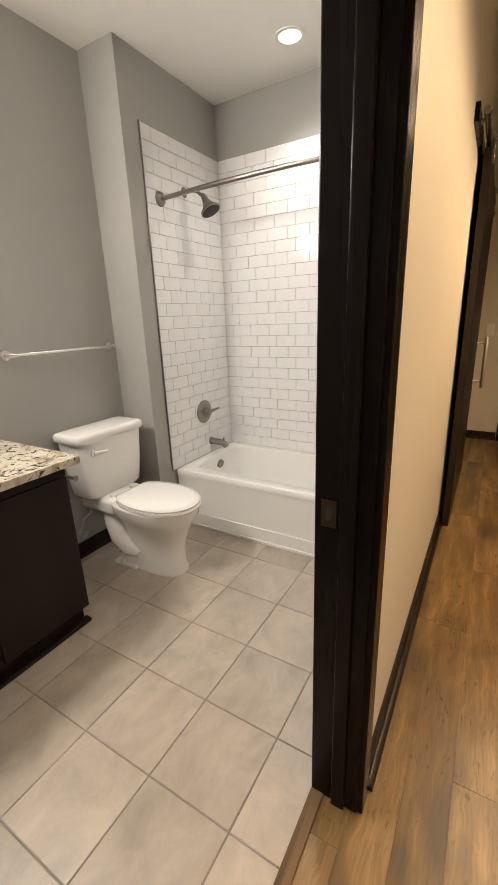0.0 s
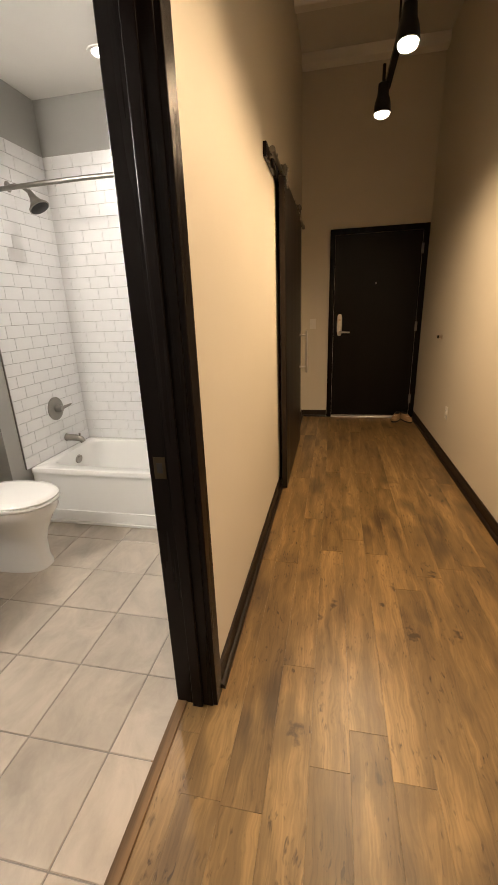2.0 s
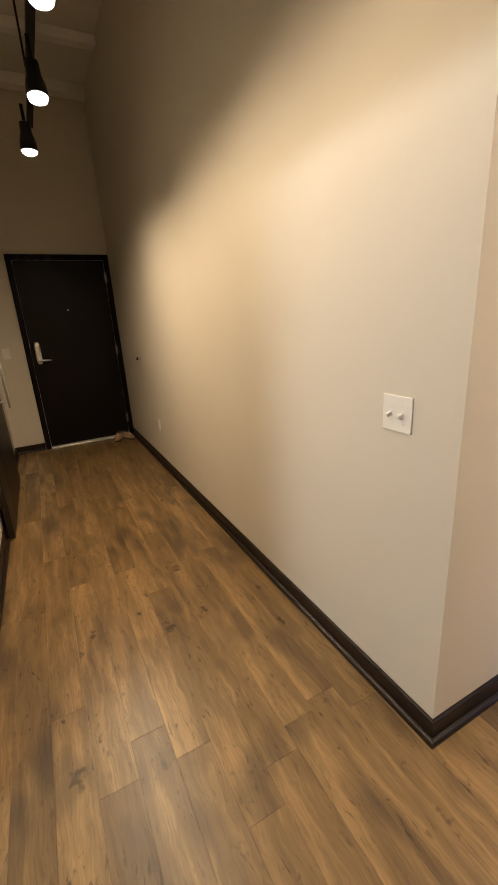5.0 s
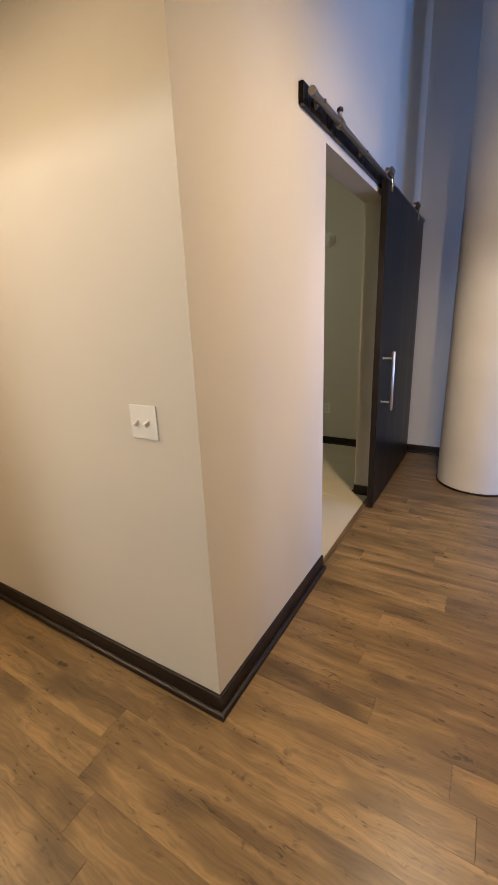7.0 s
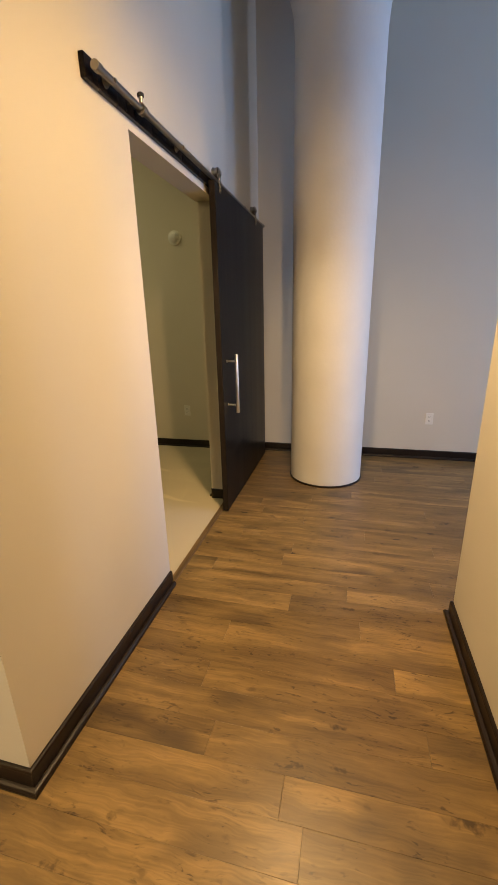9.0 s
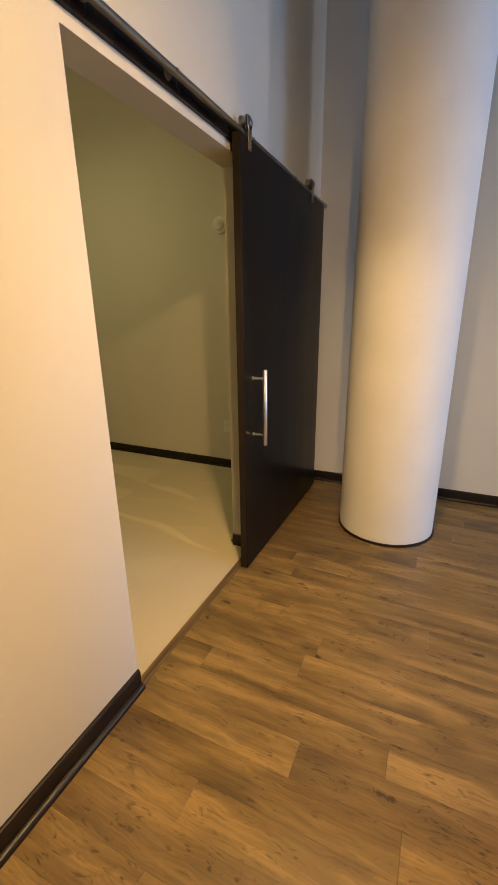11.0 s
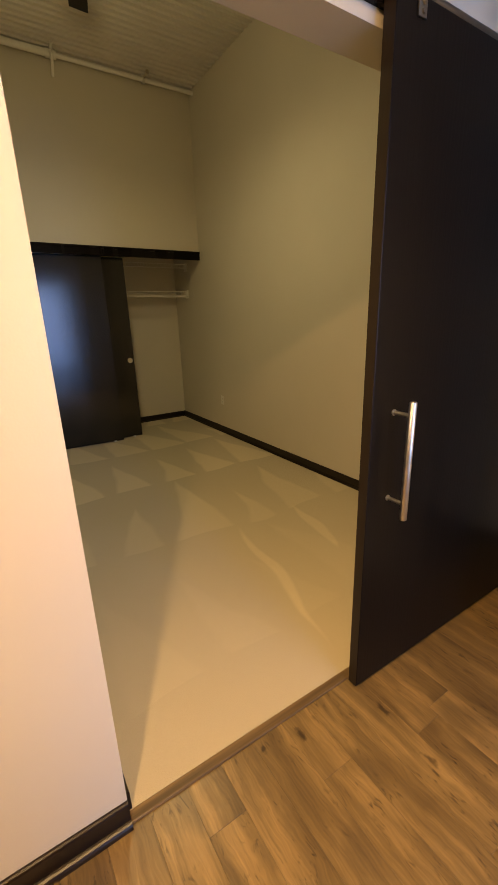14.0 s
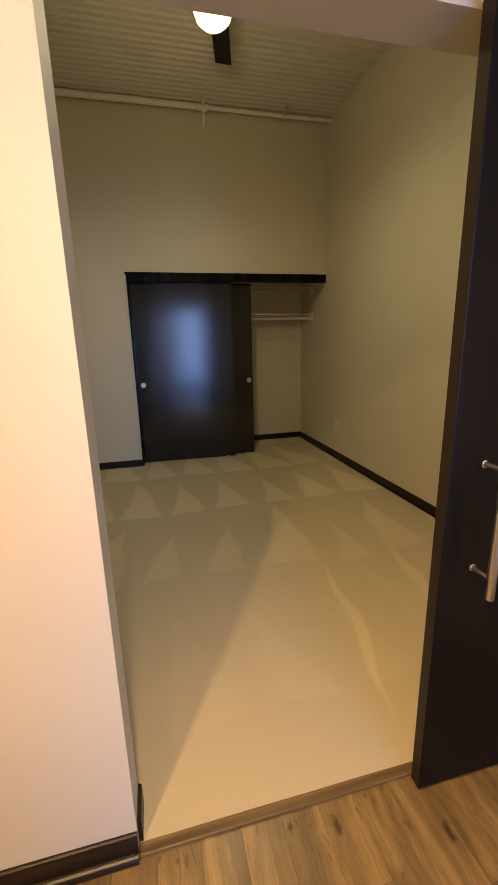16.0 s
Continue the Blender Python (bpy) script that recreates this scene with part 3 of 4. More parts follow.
# ---- trim ----
def baseboard(p, q, inward, height=0.085, mitre=(0, 0), shoe=True):
    """A flat base with a rounded top and a shoe moulding, from p to q; inward points into the room. mitre: 1 at an end that meets an outer corner."""
    p, q, w = Vector((*p, 0)), Vector((*q, 0)), Vector((*inward, 0))
    along = (q - p).normalized()
    prof = [(0.0125, height - 0.010), (0.0105, height - 0.003), (0.006, height), (0, height)]
    if shoe:
        prof = [(0, 0), (0.031, 0), (0.031, 0.006), (0.0295, 0.012), (0.026, 0.0175), (0.020, 0.0205), (0.014, 0.0215), (0.0135, 0.0195), (0.0130, 0.0225)] + prof
    else:
        prof = [(0, 0), (0.013, 0)] + prof
    bm = rings_mesh([[tuple(e + w * a + along * (a * m) + Vector((0, 0, b + 0.001))) for a, b in prof] for e, m in ((p, -mitre[0]), (q, mitre[1]))])
    mat = M_BASE if abs(q.y - p.y) > abs(q.x - p.x) else M_BASEX
    return structure("baseboard", bm, mat, "dark espresso wooden baseboard with a shoe moulding" if shoe else "dark espresso wooden baseboard return", "baseboard")


baseboard((HE, HN), (HE, AY0), (-1, 0), mitre=(0, 1))
baseboard((HE, AY0), (OP0, AY0), (0, -1), mitre=(1, 0))
baseboard((HW, 0.928), (HW, 2.80), (1, 0))
baseboard((HW, 4.26), (HW, HN), (1, 0))
baseboard((HW, HN), (0.125, HN), (0, -1))
baseboard((OP1 - 0.002, AY0), (FAR, AY0), (0, -1))
baseboard((FAR, AY0), (FAR, SOUTH), (-1, 0))
baseboard((BX1 + 0.13, W2), (W2X, W2), (0, 1), mitre=(0, 1))
baseboard((W2X, W2), (W2X, SOUTH), (1, 0), mitre=(1, 0))
baseboard((HW, W2), (HW, DY0 - 0.053), (1, 0))
baseboard((BE, AY1), (BE, CLB), (-1, 0))
baseboard((HE + 0.12, CLY), (CLX, CLY), (0, -1))
baseboard((HE + 0.12, AY1), (HE + 0.12, CLY), (1, 0))
baseboard((CLX - 0.03, CLB), (BE, CLB), (0, -1))
baseboard((OP1 + 0.020, AY1), (BE, AY1), (0, 1))
baseboard((OP1, AY1), (OP1, AY0 + 0.022), (-1, 0), shoe=False)
baseboard((OP0, AY0 + 0.022), (OP0, AY1), (1, 0), shoe=False)
baseboard((HE + 0.12, AY1), (OP0, AY1), (0, 1))
baseboard((BX0, 1.0), (BX0, 1.86), (1, 0), 0.09)
baseboard((BX0, 1.86), (BXW, 1.86), (0, -1), 0.09)
baseboard((BXW, 1.83), (BXW, 2.0), (1, 0), 0.09)


def bathroom_door_frame():
    """Espresso jamb, stops and casing; the door itself is swung out of sight."""
    t = thing("door_1", "dark espresso wooden door frame of the bathroom", "door frame", (BX1, DY1, 0), kind="structure")
    w = 0.052
    for name, lo, hi in (
        ("jamb", (-0.004, -0.022, 0), (0.134, 0.0, DZ)),
        ("jamb", (-0.004, DY0 - DY1, 0), (0.134, DY0 - DY1 + 0.022, DZ)),
        ("head", (-0.004, DY0 - DY1 + 0.022, DZ - 0.022), (0.134, -0.022, DZ)),
        ("stop", (0.060, -0.034, 0), (0.098, -0.022, DZ - 0.022)),
        ("casing", (0.131, -0.016, 0), (0.150, w, DZ + w)),
        ("casing", (0.131, DY0 - DY1 - w, 0), (0.150, DY0 - DY1 + 0.016, DZ + w)),
        ("casing", (0.131, DY0 - DY1 + 0.0165, DZ - 0.016), (0.150, -0.0165, DZ + w)),
    ):
        part(name, box(lo, hi, 0.003), M_TRIM, t)
    plate = part("strike_plate", box((0.012, -0.0245, 0.905), (0.050, -0.0222, 0.975), 0.001), M_BRONZE, t, "worn bronze strike plate")
    # no opening cut: a dark block carries the hole's shade as colour
    part("strike_hole_shade", box((0.022, -0.0252, 0.924), (0.040, -0.0246, 0.956)), M_HOLE_SHADE, plate)


bathroom_door_frame()


def entry_door():
    t = thing("door_2", "closed dark espresso entry door with a lever lock", "door", (0.13, HN, 0), kind="structure")
    W, H, f = 1.075, 2.215, 0.058
    part("frame", box((0, -0.03, 0), (f, 0.0, H), 0.004), M_TRIM, t)
    part("frame", box((W - f, -0.03, 0), (W, 0.0, H), 0.004), M_TRIM, t)
    part("frame", box((f, -0.03, H - f), (W - f, 0.0, H), 0.004), M_TRIM, t)
    leaf = part("leaf", box((f + 0.004, -0.012, 0.03), (W - f - 0.004, -0.001, H - f - 0.004), 0.002), M_DOOR, t)
    part("sill", box((f, -0.055, 0.0), (W - f, -0.001, 0.022), 0.006), M_STEEL, t, "satin aluminium threshold sill")
    lock = part("lock_plate", turned(rings_mesh([oval(0, 0, 0, 0.032, 0.129, 32, 3.4), oval(0, 0, 0.011, 0.031, 0.128, 32, 3.4), oval(0, 0, 0.0155, 0.026, 0.122, 32, 3.4)]), pose(f + 0.075, -0.0125, 1.157, 90)), M_STEEL, leaf, "satin nickel lock plate")
    x, z = f + 0.075, 1.075
    smooth(part("lever", add_tube(tube([(x, -0.028, z), (x, -0.07, z)], 0.012), [(x - 0.005, -0.068, z), (x + 0.05, -0.072, z), (x + 0.125, -0.066, z - 0.004)], [0.014, 0.012, 0.009]), M_STEEL, leaf, "satin nickel lever"))
    smooth(part("thumb_turn", tube([(x, -0.028, 1.22), (x, -0.045, 1.22)], 0.014), M_BRASS, leaf))
    smooth(part("peephole", tube([(W / 2, -0.012, 1.62), (W / 2, -0.019, 1.62)], 0.011), M_NICKEL, leaf))
    for z in (0.25, 1.12, 1.96):
        part("hinge", box((W - f - 0.016, -0.034, z - 0.055), (W - f + 0.012, -0.0305, z + 0.055), 0.002), M_NICKEL, t, "satin nickel hinge")


entry_door()


# ---- sliding barn doors ----
def barn_door(name, length, leaf0, leaf1, rail_z, label, handle_at, hangers, stop_at, group):
    """Built along +x, facing -y, on a wall at y = 0: backing board, round rail, hangers, leaf, pull."""
    t = thing(name, label, "sliding door", group=group)
    part("backing_board", box((0, -0.020, rail_z - 0.036), (length, 0, rail_z + 0.036), 0.002), M_TRIM, t, "dark wooden backing board")
    ry = -0.048
    rail = smooth(part("rail", tube([(0.03, ry, rail_z), (length + 0.02, ry, rail_z)], 0.0125, 18), M_NICKEL, t, "round brushed nickel rail"))
    for k in range(5):
        x = 0.12 + k * (length - 0.2) / 4
        smooth(part("standoff", tube([(x, -0.0201, rail_z), (x, -0.024, rail_z), (x, -0.025, rail_z), (x, -0.036, rail_z)], [0.019, 0.018, 0.011, 0.011], 16), M_NICKEL, rail))
        smooth(part("rail_bolt", tube([(x, ry - 0.012, rail_z), (x, ry - 0.0175, rail_z)], [0.009, 0.007], 12), M_NICKEL, rail))
    for x in (0.0275, length + 0.0225):
        smooth(part("end_cap", tube([(x - 0.014, ry, rail_z), (x - 0.012, ry, rail_z), (x + 0.012, ry, rail_z), (x + 0.014, ry, rail_z)], [0.0145, 0.0165, 0.0165, 0.0145], 18), M_NICKEL, rail))
    if stop_at:
        x = stop_at
        stop = smooth(part("rail_stop", tube([(x - 0.016, ry, rail_z), (x - 0.014, ry, rail_z), (x + 0.014, ry, rail_z), (x + 0.016, ry, rail_z)], [0.018, 0.021, 0.021, 0.018], 18), M_NICKEL, rail))
        smooth(part("stop_post", tube([(x, ry, rail_z + 0.019), (x, ry, rail_z + 0.042)], 0.0085, 12), M_NICKEL, stop))
        smooth(part("stop_bumper", tube([(x, ry, rail_z + 0.0425), (x, ry, rail_z + 0.052), (x, ry, rail_z + 0.056)], [0.014, 0.014, 0.010], 14), M_RUBBER, stop, "dark rubber bumper"))
    top = rail_z - 0.016
    leaf = part("leaf", box((leaf0 + 0.0009, -0.068, 0.012), (leaf1 - 0.0009, -0.028, top), 0.003), M_DOOR, t, "flat espresso veneer leaf")
    for x0, x1 in ((leaf0, leaf0 + 0.0008), (leaf1 - 0.0008, leaf1)):
        part("edge_band", box((x0, -0.0665, 0.0135), (x1, -0.0295, top - 0.0015)), M_EDGE, leaf, "brown veneer edge band")
    for x in hangers:
        strap = bmesh.new()
        add_box(strap, (x - 0.016, -0.0745, top - 0.050), (x + 0.016, -0.0682, rail_z + 0.030), 0.002)
        hang = part("hanger", strap, M_NICKEL, t, "brushed nickel hanger strap")
        smooth(part("strap_head", turned(lathe([(0.001, 0.0), (0.025, 0.0), (0.027, 0.002), (0.027, 0.005), (0.025, 0.0062), (0.001, 0.0062)], 24), pose(x, -0.0683, rail_z + 0.040, 90)), M_NICKEL, hang))
        smooth(part("wheel", tube([(x, -0.066, rail_z + 0.041), (x, -0.058, rail_z + 0.041), (x, -0.052, rail_z + 0.041), (x, -0.044, rail_z + 0.041), (x, -0.038, rail_z + 0.041), (x, -0.030, rail_z + 0.041)], [0.033, 0.033, 0.0285, 0.0285, 0.033, 0.033], 24), M_NICKEL, hang))
        smooth(part("axle_cap", tube([(x, -0.0746, rail_z + 0.040), (x, -0.080, rail_z + 0.040), (x, -0.083, rail_z + 0.040)], [0.015, 0.014, 0.010], 16), M_NICKEL, hang))
        for dz in (-0.018, -0.038):
            smooth(part("bolt", tube([(x, -0.0747, top + dz), (x, -0.079, top + dz)], [0.0075, 0.006], 10), M_NICKEL, hang))
    hx = handle_at
    pull = smooth(part("pull_bar", tube([(hx, -0.139, 0.754), (hx, -0.139, 0.756), (hx, -0.139, 1.166), (hx, -0.139, 1.168)], [0.0110, 0.0125, 0.0125, 0.0110], 18), M_STEEL, t, "satin steel bar pull"))
    for z in (0.812, 1.122):
        smooth(part("pull_post", tube([(hx, -0.0682, z), (hx, -0.072, z), (hx, -0.073, z), (hx, -0.128, z)], [0.011, 0.011, 0.0072, 0.0072], 14), M_STEEL, pull))
    rear = smooth(part("rear_bar", tube([(hx, -0.008, 0.80), (hx, -0.008, 1.12)], 0.0065, 12), M_BLACK, t, "dark recessed rear pull"))
    for z in (0.84, 1.08):
        smooth(part("rear_post", tube([(hx, -0.0279, z), (hx, -0.012, z)], 0.006, 10), M_BLACK, rear))
    return t


b1 = barn_door("barn_door", 2.655, 1.190, 2.585, 2.221, "dark espresso sliding barn door on a nickel rail, slid open", 1.296, (1.285, 2.275), 0.335, "sliding barn doors")
b1.matrix_world = pose(1.965, AY0, 0)
b2 = barn_door("barn_door", 2.34, 0.434, 1.744, 2.195, "dark espresso sliding barn door on a nickel rail, closed", 1.62, (0.53, 1.65), 0.0, "sliding barn doors")
b2.matrix_world = pose(HW, 2.316, 0, 0, 0, 90)


# ---- column ----
def column():
    t = thing("column", "round white painted concrete column with a dark base ring", "column", (4.064, -0.402, 0))
    smooth(part("shaft", lathe([(0.315, 0.0), (0.315, 0.6), (0.314, 1.5), (0.315, 2.4), (0.315, 3.25), (0.325, 3.38), (0.37, 3.55), (0.47, 3.74), (0.60, CEIL)], 72), M_COLUMN, t))
    smooth(part("base_ring", lathe([(0.316, 0.001), (0.325, 0.001), (0.324, 0.012), (0.316, 0.015)], 72), M_BASE, t, "thin dark wooden base ring"))


column()


# ---- hall things ----
def wall_plate(name, label, category, place, turn, wide, high, kind):
    """A cover plate that faces -y before it is turned: kind 'toggle', 'rocker' or 'outlet'."""
    t = thing(name, label, category, place, turn=turn)
    plate = part("plate", box((-wide / 2, -0.006, -high / 2), (wide / 2, 0, high / 2), 0.003, 3), M_PLASTIC, t)
    if kind == "toggle":
        for x in (-0.023, 0.023):
            part("slot", box((x - 0.006, -0.0066, -0.013), (x + 0.006, -0.0061, 0.013)), M_WHITE, plate)
            part("toggle", turned(box((-0.0052, -0.021, -0.0068), (0.0052, 0.0, 0.0068), 0.002), pose(x, -0.005, 0.001, 22)), M_PLASTIC, plate)
            for z in (-0.03, 0.03):
                smooth(part("screw", tube([(x, -0.0061, z), (x, -0.0072, z)], 0.003, 8), M_WHITE, plate))
    elif kind == "rocker":
        part("rocker", turned(box((-0.016, -0.004, -0.033), (0.016, 0.0, 0.033), 0.0015), pose(0, -0.005, 0, 3)), M_PLASTIC, plate)
    else:
        for z in (-0.02, 0.02):
            sock = part("socket", box((-0.016, -0.0085, z - 0.0135), (0.016, -0.006, z + 0.0135), 0.004), M_PLASTIC, plate)
            # slots and ground hole are raised blocks, their inner shade given as colour
            for x in (-0.006, 0.006):
                part("slot", box((x - 0.0012, -0.0092, z - 0.003), (x + 0.0012, -0.0086, z + 0.006)), M_HOLE_SHADE, sock)
            part("ground_hole_shade", box((-0.002, -0.0092, z - 0.010), (0.002, -0.0086, z - 0.006)), M_HOLE_SHADE, sock)
    return t


wall_plate("light_switch", "white double toggle switch plate on the greige wall", "light switch", (HE, 0.5525, 1.114), -90, 0.116, 0.114, "toggle")
wall_plate("light_switch", "white rocker switch plate beside the entry door", "light switch", (-0.06, HN, 1.18), 0, 0.075, 0.12, "rocker")
wall_plate("power_outlet", "white duplex outlet low on the hall wall", "outlet", (HE, 3.62, 0.43), -90, 0.07, 0.115, "outlet")
wall_plate("power_outlet", "white duplex outlet low on the far wall", "outlet", (FAR, -1.362, 0.412), -90, 0.07, 0.115, "outlet")
wall_plate("power_outlet", "white duplex outlet on the bedroom side wall", "outlet", (BE, 1.165, 0.425), -90, 0.07, 0.115, "outlet")
wall_plate("power_outlet", "white duplex outlet near the closet corner", "outlet", (BE, 3.935, 0.433), -90, 0.07, 0.115, "outlet")


def door_stop():
    t = thing("door_stop", "small brass wall knob with a dark rubber tip", "door stop", (HE, 4.08, 1.065), turn=-90)
    smooth(part("rosette", tube([(0, 0, 0), (0, -0.008, 0)], [0.024, 0.020]), M_BRASS, t))
    smooth(part("stem", tube([(0, -0.008, 0), (0, -0.028, 0)], [0.009, 0.012]), M_BRASS, t))
    smooth(part("tip", tube([(0, -0.0282, 0), (0, -0.042, 0)], [0.017, 0.013]), M_RUBBER, t))


door_stop()


def shoe(place, turn, label):
    t = thing("shoe", label, "shoe", place, group="pair of shoes", turn=turn)
    sole = [oval(0, 0, z, 0.125, 0.048 * k, 24, 2.3) for z, k in ((0.001, 0.95), (0.018, 1.0))]
    part("sole", rings_mesh(sole), M_RUBBER, t, "dark sole")
    up = []
    for z, k, sx, dx in ((0.0185, 0.97, 0.121, 0), (0.045, 0.95, 0.115, -0.004), (0.065, 0.75, 0.085, -0.032), (0.082, 0.66, 0.058, -0.062)):
        up.append(oval(dx, 0, z, sx, 0.048 * k, 24, 2.2))
    smooth(part("upper", rings_mesh(up, (True, False)), M_LEATHER, t))
    part("collar", rings_mesh([oval(-0.062, 0, 0.0822, 0.060, 0.029, 24), oval(-0.062, 0, 0.0885, 0.060, 0.029, 24), oval(-0.062, 0, 0.0885, 0.052, 0.022, 24), oval(-0.062, 0, 0.07, 0.050, 0.021, 24)], (False, True)), M_RUBBER, t)
    part("laces", box((-0.005, -0.016, 0.064), (0.045, 0.016, 0.069), 0.002), M_WHITE, t, "pale laces")


shoe((0.985, 4.93, 0), -112, "worn tan shoe by the entry door")
shoe((1.105, 4.915, 0), -72, "worn tan shoe turned against the wall")


def track_head(place, target, parent):
    """A can-shaped head on a stem, its lens lit."""
    m = look((0, 0, 0), Vector(target) - Vector(place))
    head = smooth(part("head", turned(lathe([(0.018, 0.12), (0.03, 0.115), (0.034, 0.06), (0.046, 0.02), (0.052, -0.028), (0.047, -0.03), (0.044, -0.012)]), m), M_BLACK, parent))
    head.location = place
    lens = smooth(part("lens", turned(lathe([(0.043, -0.012), (0.0465, -0.030), (0.042, -0.044), (0.028, -0.053), (0.001, -0.057)]), m), M_LENS, head, "glowing warm lamp face"))
    return head


def track_light(name, label, a, b, heads, top):
    t = thing(name, label, "track light")
    z = a[2]
    d = (Vector(b) - Vector(a)).normalized()
    s = Vector((-d.y, d.x, 0)) * 0.018
    bm = rings_mesh([[tuple(Vector(e) + s * i + Vector((0, 0, j))) for i, j in ((-1, 0), (1, 0), (1, 0.03), (-1, 0.03))] for e in (a, b)])
    part("track_bar", bm, M_BLACK, t)
    n = 3
    for k in range(n):
        p = Vector(a).lerp(Vector(b), (k + 0.5) / n)
        smooth(part("hanger_rod", tube([(p.x, p.y, z + 0.031), (p.x, p.y, top)], 0.006, 8), M_BLACK, t))
    for place, target in heads:
        h = track_head(place, target, t)
        smooth(part("stem", tube([(place[0], place[1], z - 0.001), (place[0], place[1], place[2] + 0.10)], 0.010, 10), M_BLACK, t))


track_light("track_light", "black track with lit warm spot heads above the hall", (0.52, 0.3, 2.73), (0.50, 3.2, 2.73), [((h[0][0], h[0][1], h[0][2] + 0.068), h[1]) for h in HEADS], HALL_CEIL)
track_light("track_light", "black track with lit spots before the column", (1.35, -0.90, 2.80), (2.50, -0.20, 2.80), [((h[0][0], h[0][1], h[0][2] + 0.068), h[1]) for h in HEADS_CORRIDOR], CEIL)


def deck_beam(y, z, deep, label):
    return structure("ceiling_beam", box((HW, y, z), (HE, y + deep, HALL_CEIL), 0.01), M_WHITE, label, "beam")


deck_beam(4.93, 3.72, 0.14, "white painted concrete beam at the entry wall")
deck_beam(4.1, 3.74, 0.10, "white painted beam under the hall ceiling")


# ---- bathroom ----
def bathtub():
    L, Wd, H = BX1 - BXW - 0.016, BY1 - 2.02 - 0.004, 0.40
    t = thing("bathtub", "white enamelled alcove bathtub with a stepped apron", "bathtub", (BXW + 0.003, 2.02, 0))
    n = 44

    def ring(mx0, mx1, my0, my1, z, p):
        return oval((mx0 + L - mx1) / 2, (my0 + Wd - my1) / 2, z, (L - mx0 - mx1) / 2, (Wd - my0 - my1) / 2, n, p)

    rings = [ring(0, 0, 0, 0, H - 0.035, 60), ring(0, 0, 0, 0, H - 0.008, 60), ring(0.006, 0.0, 0.006, 0, H, 60), ring(0.07, 0.10, 0.085, 0.05, H, 7),
             ring(0.08, 0.11, 0.096, 0.058, H - 0.012, 7), ring(0.11, 0.20, 0.12, 0.08, 0.2, 6), ring(0.16, 0.30, 0.16, 0.12, 0.09, 5), ring(0.30, 0.45, 0.26, 0.22, 0.075, 4)]
    smooth(part("basin", rings_mesh(rings, (False, True)), M_TUB, t), 50)
    part("apron", box((0.0, 0.014, 0.0), (L, 0.06, H - 0.030), 0.006, 3), M_TUB, t)
    part("apron_skirt", box((0.0, 0.004, 0.0), (L, 0.0145, 0.098), 0.005, 3), M_TUB, t)
    part("floor_moulding", box((0.0, -0.010, 0.0), (L, 0.0035, 0.020), 0.005, 3), M_WHITE, t, "white painted quarter-round moulding")
    smooth(part("overflow_plate", tube([(0.093, 0.40, 0.325), (0.107, 0.40, 0.322)], [0.036, 0.032], 24), M_NICKEL, t, "round nickel overflow plate"))
    smooth(part("drain", tube([(0.36, 0.36, 0.078), (0.36, 0.36, 0.084)], [0.034, 0.030], 24), M_NICKEL, t))


bathtub()


def shower_fittings():
    x = BXW + 0.009
    t = thing("shower_valve", "brushed nickel shower valve with a lever on tiles", "shower valve", (x, 2.38, 0.735), turn=90)
    smooth(part("escutcheon", tube([(0, 0, 0), (0, -0.006, 0), (0, -0.016, 0)], [0.085, 0.085, 0.062], 32), M_NICKEL, t))
    smooth(part("hub", tube([(0, -0.0165, 0), (0, -0.05, 0), (0, -0.06, 0)], [0.030, 0.024, 0.018], 24), M_NICKEL, t))
    smooth(part("lever", tube([(0, -0.048, 0), (0.03, -0.056, 0.006), (0.06, -0.062, 0.010), (0.10, -0.066, 0.014)], [0.010, 0.012, 0.009, 0.006], 14), M_NICKEL, t))
    t = thing("tub_spout", "brushed nickel tub spout on the white tiles", "tub spout", (x, 2.445, 0.492), turn=90)
    smooth(part("spout", tube([(0, 0, 0), (0, -0.02, 0), (0, -0.09, -0.002), (0, -0.125, -0.012), (0, -0.14, -0.035)], [0.030, 0.026, 0.025, 0.024, 0.019], 20), M_NICKEL, t))
    smooth(part("diverter", tube([(0, -0.118, 0.012), (0, -0.118, 0.035)], [0.006, 0.008], 12), M_NICKEL, t))
    t = thing("shower_fixture", "brushed nickel shower head on a bent arm", "shower head", (x, 2.335, 2.160), turn=90)
    smooth(part("flange", tube([(0, 0, 0), (0, -0.012, 0)], [0.032, 0.018], 24), M_NICKEL, t))
    smooth(part("arm", tube([(0, -0.005, 0), (0, -0.05, 0.004), (0, -0.10, -0.012), (0, -0.145, -0.045)], 0.0105, 14), M_NICKEL, t))
    m = look((0, -0.15, -0.05), (0, -0.20, -0.14))
    smooth(part("rose", turned(lathe([(0.012, 0.02), (0.018, 0.0), (0.022, -0.025), (0.038, -0.06), (0.062, -0.085), (0.064, -0.094), (0.058, -0.096)]), m), M_NICKEL, t))
    smooth(part("nozzle_plate", turned(lathe([(0.057, -0.0965), (0.050, -0.099), (0.001, -0.0995)]), m), M_RUBBER, t, "dark rubber nozzle plate"))


shower_fittings()


